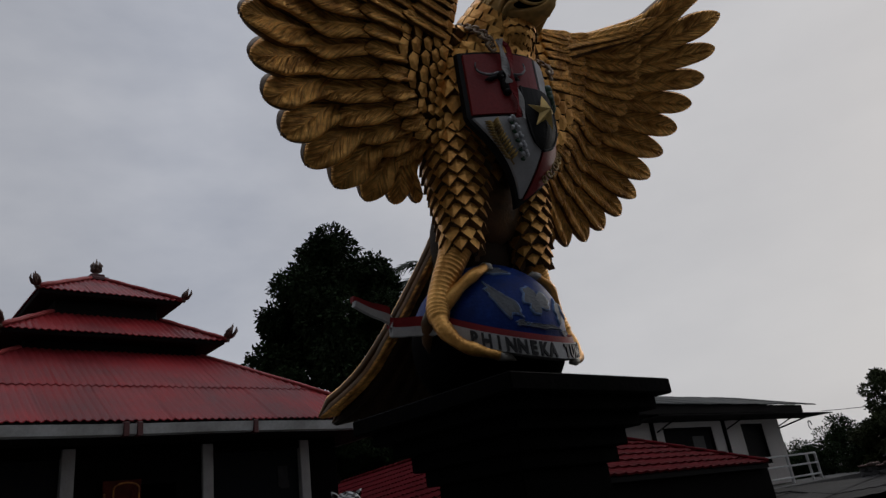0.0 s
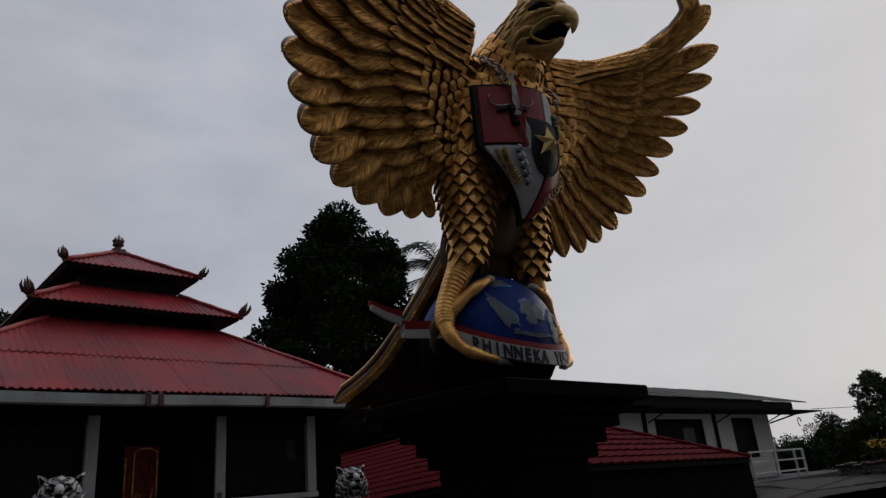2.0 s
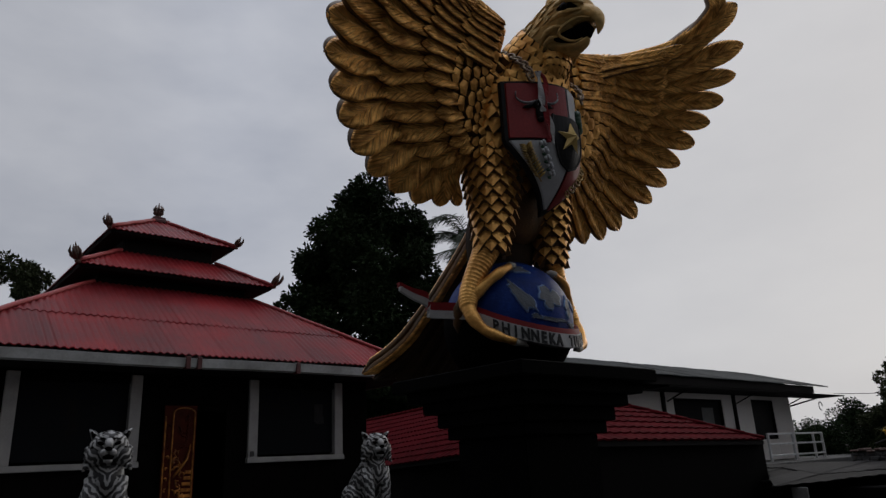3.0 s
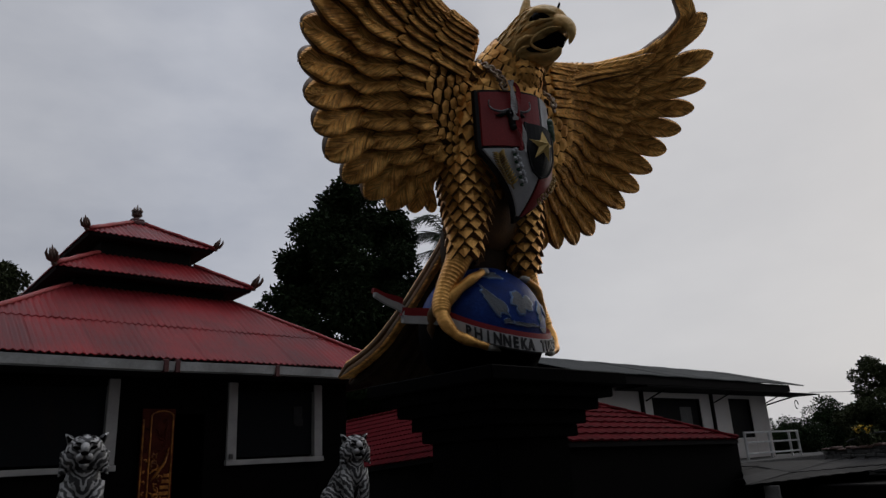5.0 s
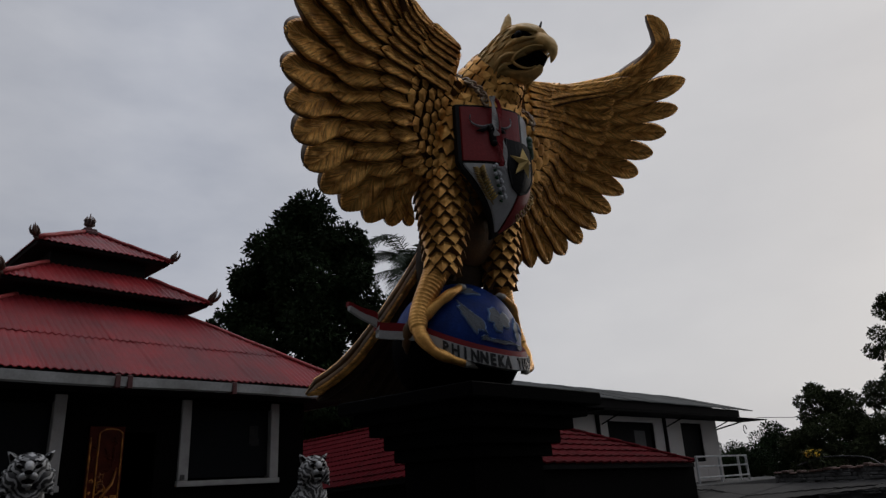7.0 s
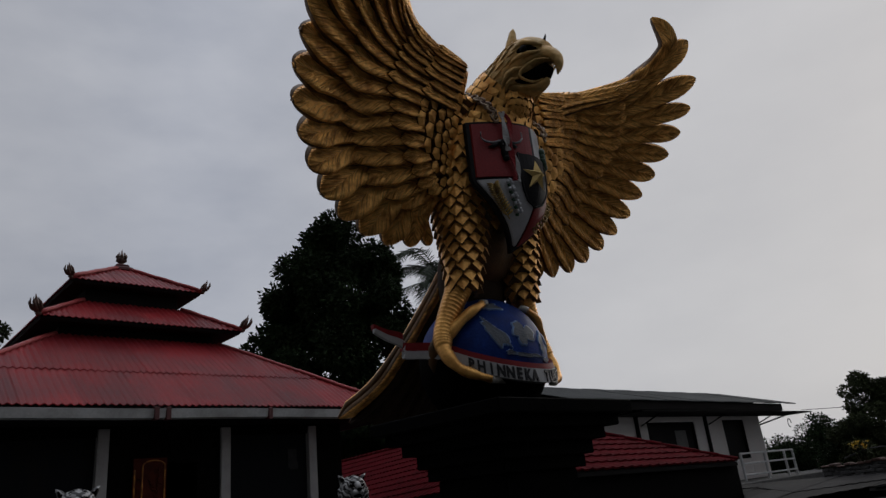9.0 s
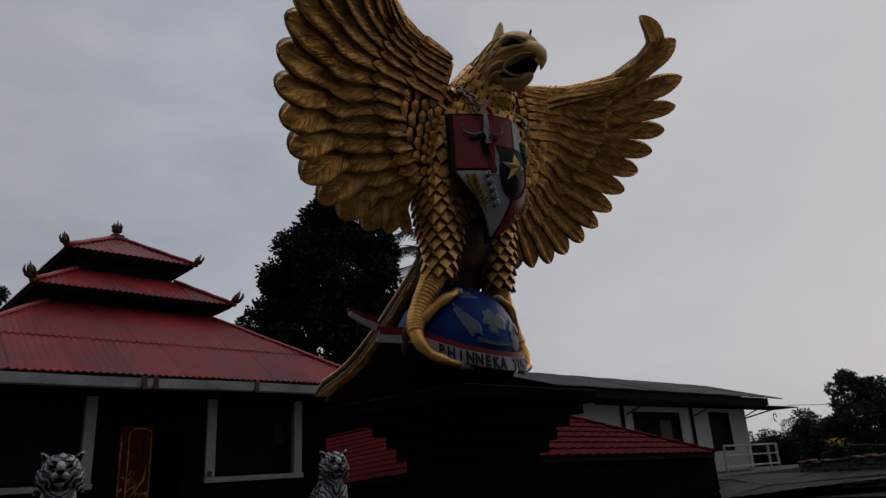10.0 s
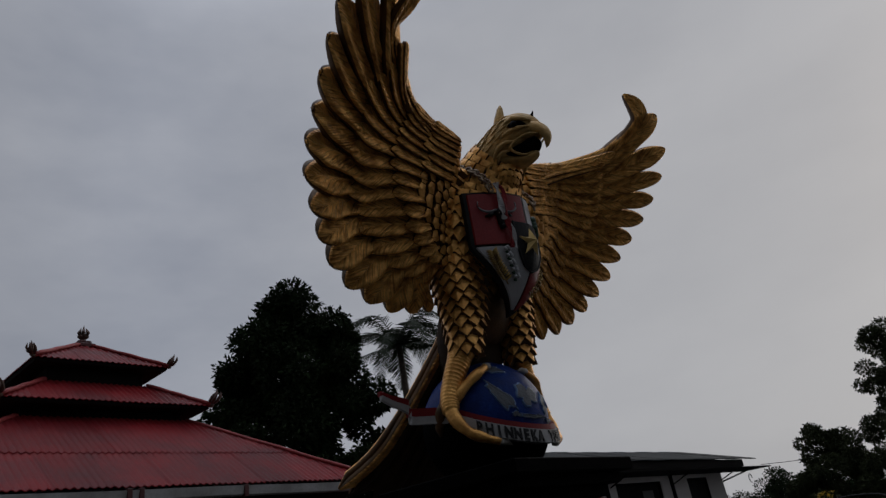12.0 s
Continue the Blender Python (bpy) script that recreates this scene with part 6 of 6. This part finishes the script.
big = clumps_in(20.4, 30.2, ((1.8, 4.0), (3.4, 4.2), (5.2, 4.4), (6.8, 4.7), (8.4, 4.8), (10.0, 4.6), (11.6, 4.2), (12.8, 3.7), (14.0, 3.0), (15.1, 2.2), (16.0, 1.3), (16.7, 0.4)), 4, 4.4, 1.0)
tree((20.4, 30.2, 0), big, 125000, 0.29, 40, 0.34, "tall dense dark green tree behind the house", limbs=12)
for bx, by, prof, sd, cnt, lab in (
        (29.5, 1.0, ((1.2, 2.6), (2.4, 2.6), (3.6, 2.4), (4.8, 2.1), (6.0, 1.5), (7.2, 0.8)), 6, 42000, "slender olive green tree beyond the garden wall"),
        (29.5, 4.95, ((1.2, 2.4), (2.2, 2.4), (3.2, 2.3), (4.3, 1.8), (5.3, 1.1), (6.1, 1.0), (6.8, 0.5)), 8, 36000, "loose-crowned olive green tree beyond the garden wall"),
        (29.8, 8.2, ((1.2, 1.8), (2.2, 1.7), (3.0, 1.3), (3.8, 0.8), (4.3, 0.4)), 12, 21000, "small airy tree beyond the garden wall")):
    tree((bx, by, 0), clumps_in(bx, by, prof, sd, 15, 0.36, 0.75), int(cnt * 2.0), 0.115, sd + 44, 0.14, lab, mat_leaf_b, 9)
for bx, by, h, w, sd in ((31.0, 12.9, 2.5, 1.3, 60), (33.0, 11.3, 3.2, 1.8, 61), (35.5, 9.4, 3.0, 2.2, 62), (30.5, 9.4, 1.9, 1.3, 63), (37, 13.2, 3.0, 2.2, 64), (27.5, 0.4, 2.6, 1.8, 65), (33, 4.5, 3.0, 2.6, 66), (17.3, 26.5, 5.8, 2.6, 67), (20.4, 27.0, 5.4, 2.6, 68)):
    cl = clumps_in(bx, by, ((1.0, w), (1.5, w), (2.0, w * 0.95), (h - 0.7, w * 0.8), (h - 0.2, w * 0.45)), sd, 5.5, 0.50)
    shrub = tree((bx, by, 0), cl, 14000, 0.12 if bx > 22 else 0.22, sd, 0.12, "rounded dark shrub tree" + (" at the terrace edge" if bx > 22 else " behind the tiled pavilion"), limbs=6)
    tagged(shrub, group="rounded shrub trees")
lt = clumps_in(4.6, 39.5, ((9.6, 1.5), (10.6, 2.0), (11.6, 1.9), (12.5, 1.2)), 70, 2.6, 0.55)
tree((4.4, 39.8, 0), lt, 6000, 0.24, 70, 0.22, "airy tree behind the house roof", mat_leaf_b, 8)


def coconut_palm(base, top, seed, reach=3.4):
    t = thing("coconut_palm", "coconut palm with drooping feathered fronds", "palm tree")
    r = random.Random(seed)
    b, c = Vector(base), Vector(top)
    F = Form()
    F.soft = True
    F.tube([b, b.lerp(c, 0.4) + Vector((0.15, 0, 0)), c], (0.34, 0.25, 0.19), 0, k=10)
    part("trunk", F, mat_bark, t)
    for i in range(17):
        a = i * 2.4 + r.uniform(-0.2, 0.2)
        rise = 1.45 - 1.75 * (i / 16)
        d = Vector((math.cos(a), math.sin(a), 0))
        L = reach * r.uniform(0.85, 1.05)
        P = [c, c + d * L * 0.35 + Vector((0, 0, L * 0.34 * rise)), c + d * L * 0.72 + Vector((0, 0, L * (0.34 * rise - 0.10))), c + d * L * 0.95 + Vector((0, 0, L * (0.26 * rise - 0.42)))]
        P = [tuple(p) for p in P]
        F = Form()
        spine = [Vector(curve_through(P, k / 18)) for k in range(19)]
        F.tube(spine, [lerp(0.035, 0.008, k / 18) for k in range(19)], 0, k=5)
        for k in range(2, 56):
            s = k / 56
            p = Vector(curve_through(P, s))
            tg = (Vector(curve_through(P, min(1, s + 0.02))) - Vector(curve_through(P, s - 0.02))).normalized()
            sidew = tg.cross(Vector((0, 0, 1))).normalized()
            ll = 0.28 * reach * math.sin(math.pi * min(1, 0.18 + s * 0.8)) ** 0.7
            for sd in (-1, 1):
                q = p + (sidew * sd * 0.75 + tg * 0.55 + Vector((0, 0, -0.25 - r.random() * 0.3))).normalized() * ll * r.uniform(0.85, 1.1)
                m = p.lerp(q, 0.5) + Vector((0, 0, 0.05))
                w = tg * 0.0073 * reach
                n = len(F.v)
                F.v.extend(tuple(x) for x in (p - w, p + w, m + w, q, m - w))
                F.face((n, n + 1, n + 2, n + 3, n + 4))
        part("frond", F, mat_palm, t)
    return t


coconut_palm((28.2, 29.7, 0), (27.9, 29.6, 14.7), 9, 4.4)


def flower_shrub(c, seed, n, spread, label):
    s = thing("flowering_shrub", label, "shrub")
    r = random.Random(seed)
    b = Vector(c)
    part("foliage", crown_leaves([(tuple(b + Vector((r.uniform(-1, 1), r.uniform(-1, 1), r.uniform(-0.6, 0.3))) * spread), (0.16, 0.16, 0.13)) for _ in range(9)], 500, 0.08, seed), mat_leaf_b, s)
    F = Form()
    for _ in range(6):
        F.tube([b + Vector((0, 0, -1.6)), b + Vector((r.uniform(-.1, .1), r.uniform(-.1, .1), -0.6)), b + Vector((r.uniform(-1, 1), r.uniform(-1, 1), r.uniform(-.4, .4))) * spread], (0.02, 0.014, 0.005), 0, k=5)
    part("stems", F, mat_bark, s)
    for _ in range(n):
        p = b + Vector((r.uniform(-1, 1), r.uniform(-1, 1), r.uniform(-0.3, 0.8))) * spread * 0.8
        F = Form()
        k0 = len(F.v)
        for k in range(5):
            a = 2 * math.pi * k / 5 + r.random()
            d = Vector((math.cos(a), math.sin(a) * 0.7, 0.5 + r.random() * 0.4)).normalized()
            w = d.cross(Vector((0.3, -1, 0.2))).normalized()
            m = len(F.v)
            F.v.extend(tuple(x) for x in (p, p + d * 0.04 + w * 0.022, p + d * 0.07, p + d * 0.04 - w * 0.022))
            F.face((m, m + 1, m + 2, m + 3))
        part("blossom", F, mat_yellow, s)


flower_shrub((14.95, 4.55, 1.86), 30, 46, 0.17, "shrub with bright yellow blossoms on the garden wall")
flower_shrub((15.6, 2.5, 2.2), 31, 9, 0.30, "straggling shrub with few yellow blossoms")


def cable(name, a, b, sag, r, label):
    a, b = Vector(a), Vector(b)
    F = Form()
    F.tube([a.lerp(b, i / 20) - Vector((0, 0, sag * 4 * (i / 20) * (1 - i / 20))) for i in range(21)], r, 0, k=5)
    tagged(part(name, F, mat_cable), label, "cable")


cable("power_cable", (28.6, 10.5, 3.55), (60.0, -2.0, 5.2), 0.5, 0.012, "thin black overhead cable from the white building")
F = Form()
F.soft = True
F.tube([curve_through(((15.0, 4.9, 1.70), (14.8, 4.3, 1.84), (14.95, 3.6, 1.80), (14.78, 3.2, 1.62), (14.85, 2.7, 1.86), (15.05, 2.2, 1.80)), i / 40) for i in range(41)], 0.014, 0, k=6)
tagged(part("garden_hose", F, mat_cable), "thin black hose draped over the rubble wall", "hose")
tiled_pavilion()
rubble_wall()
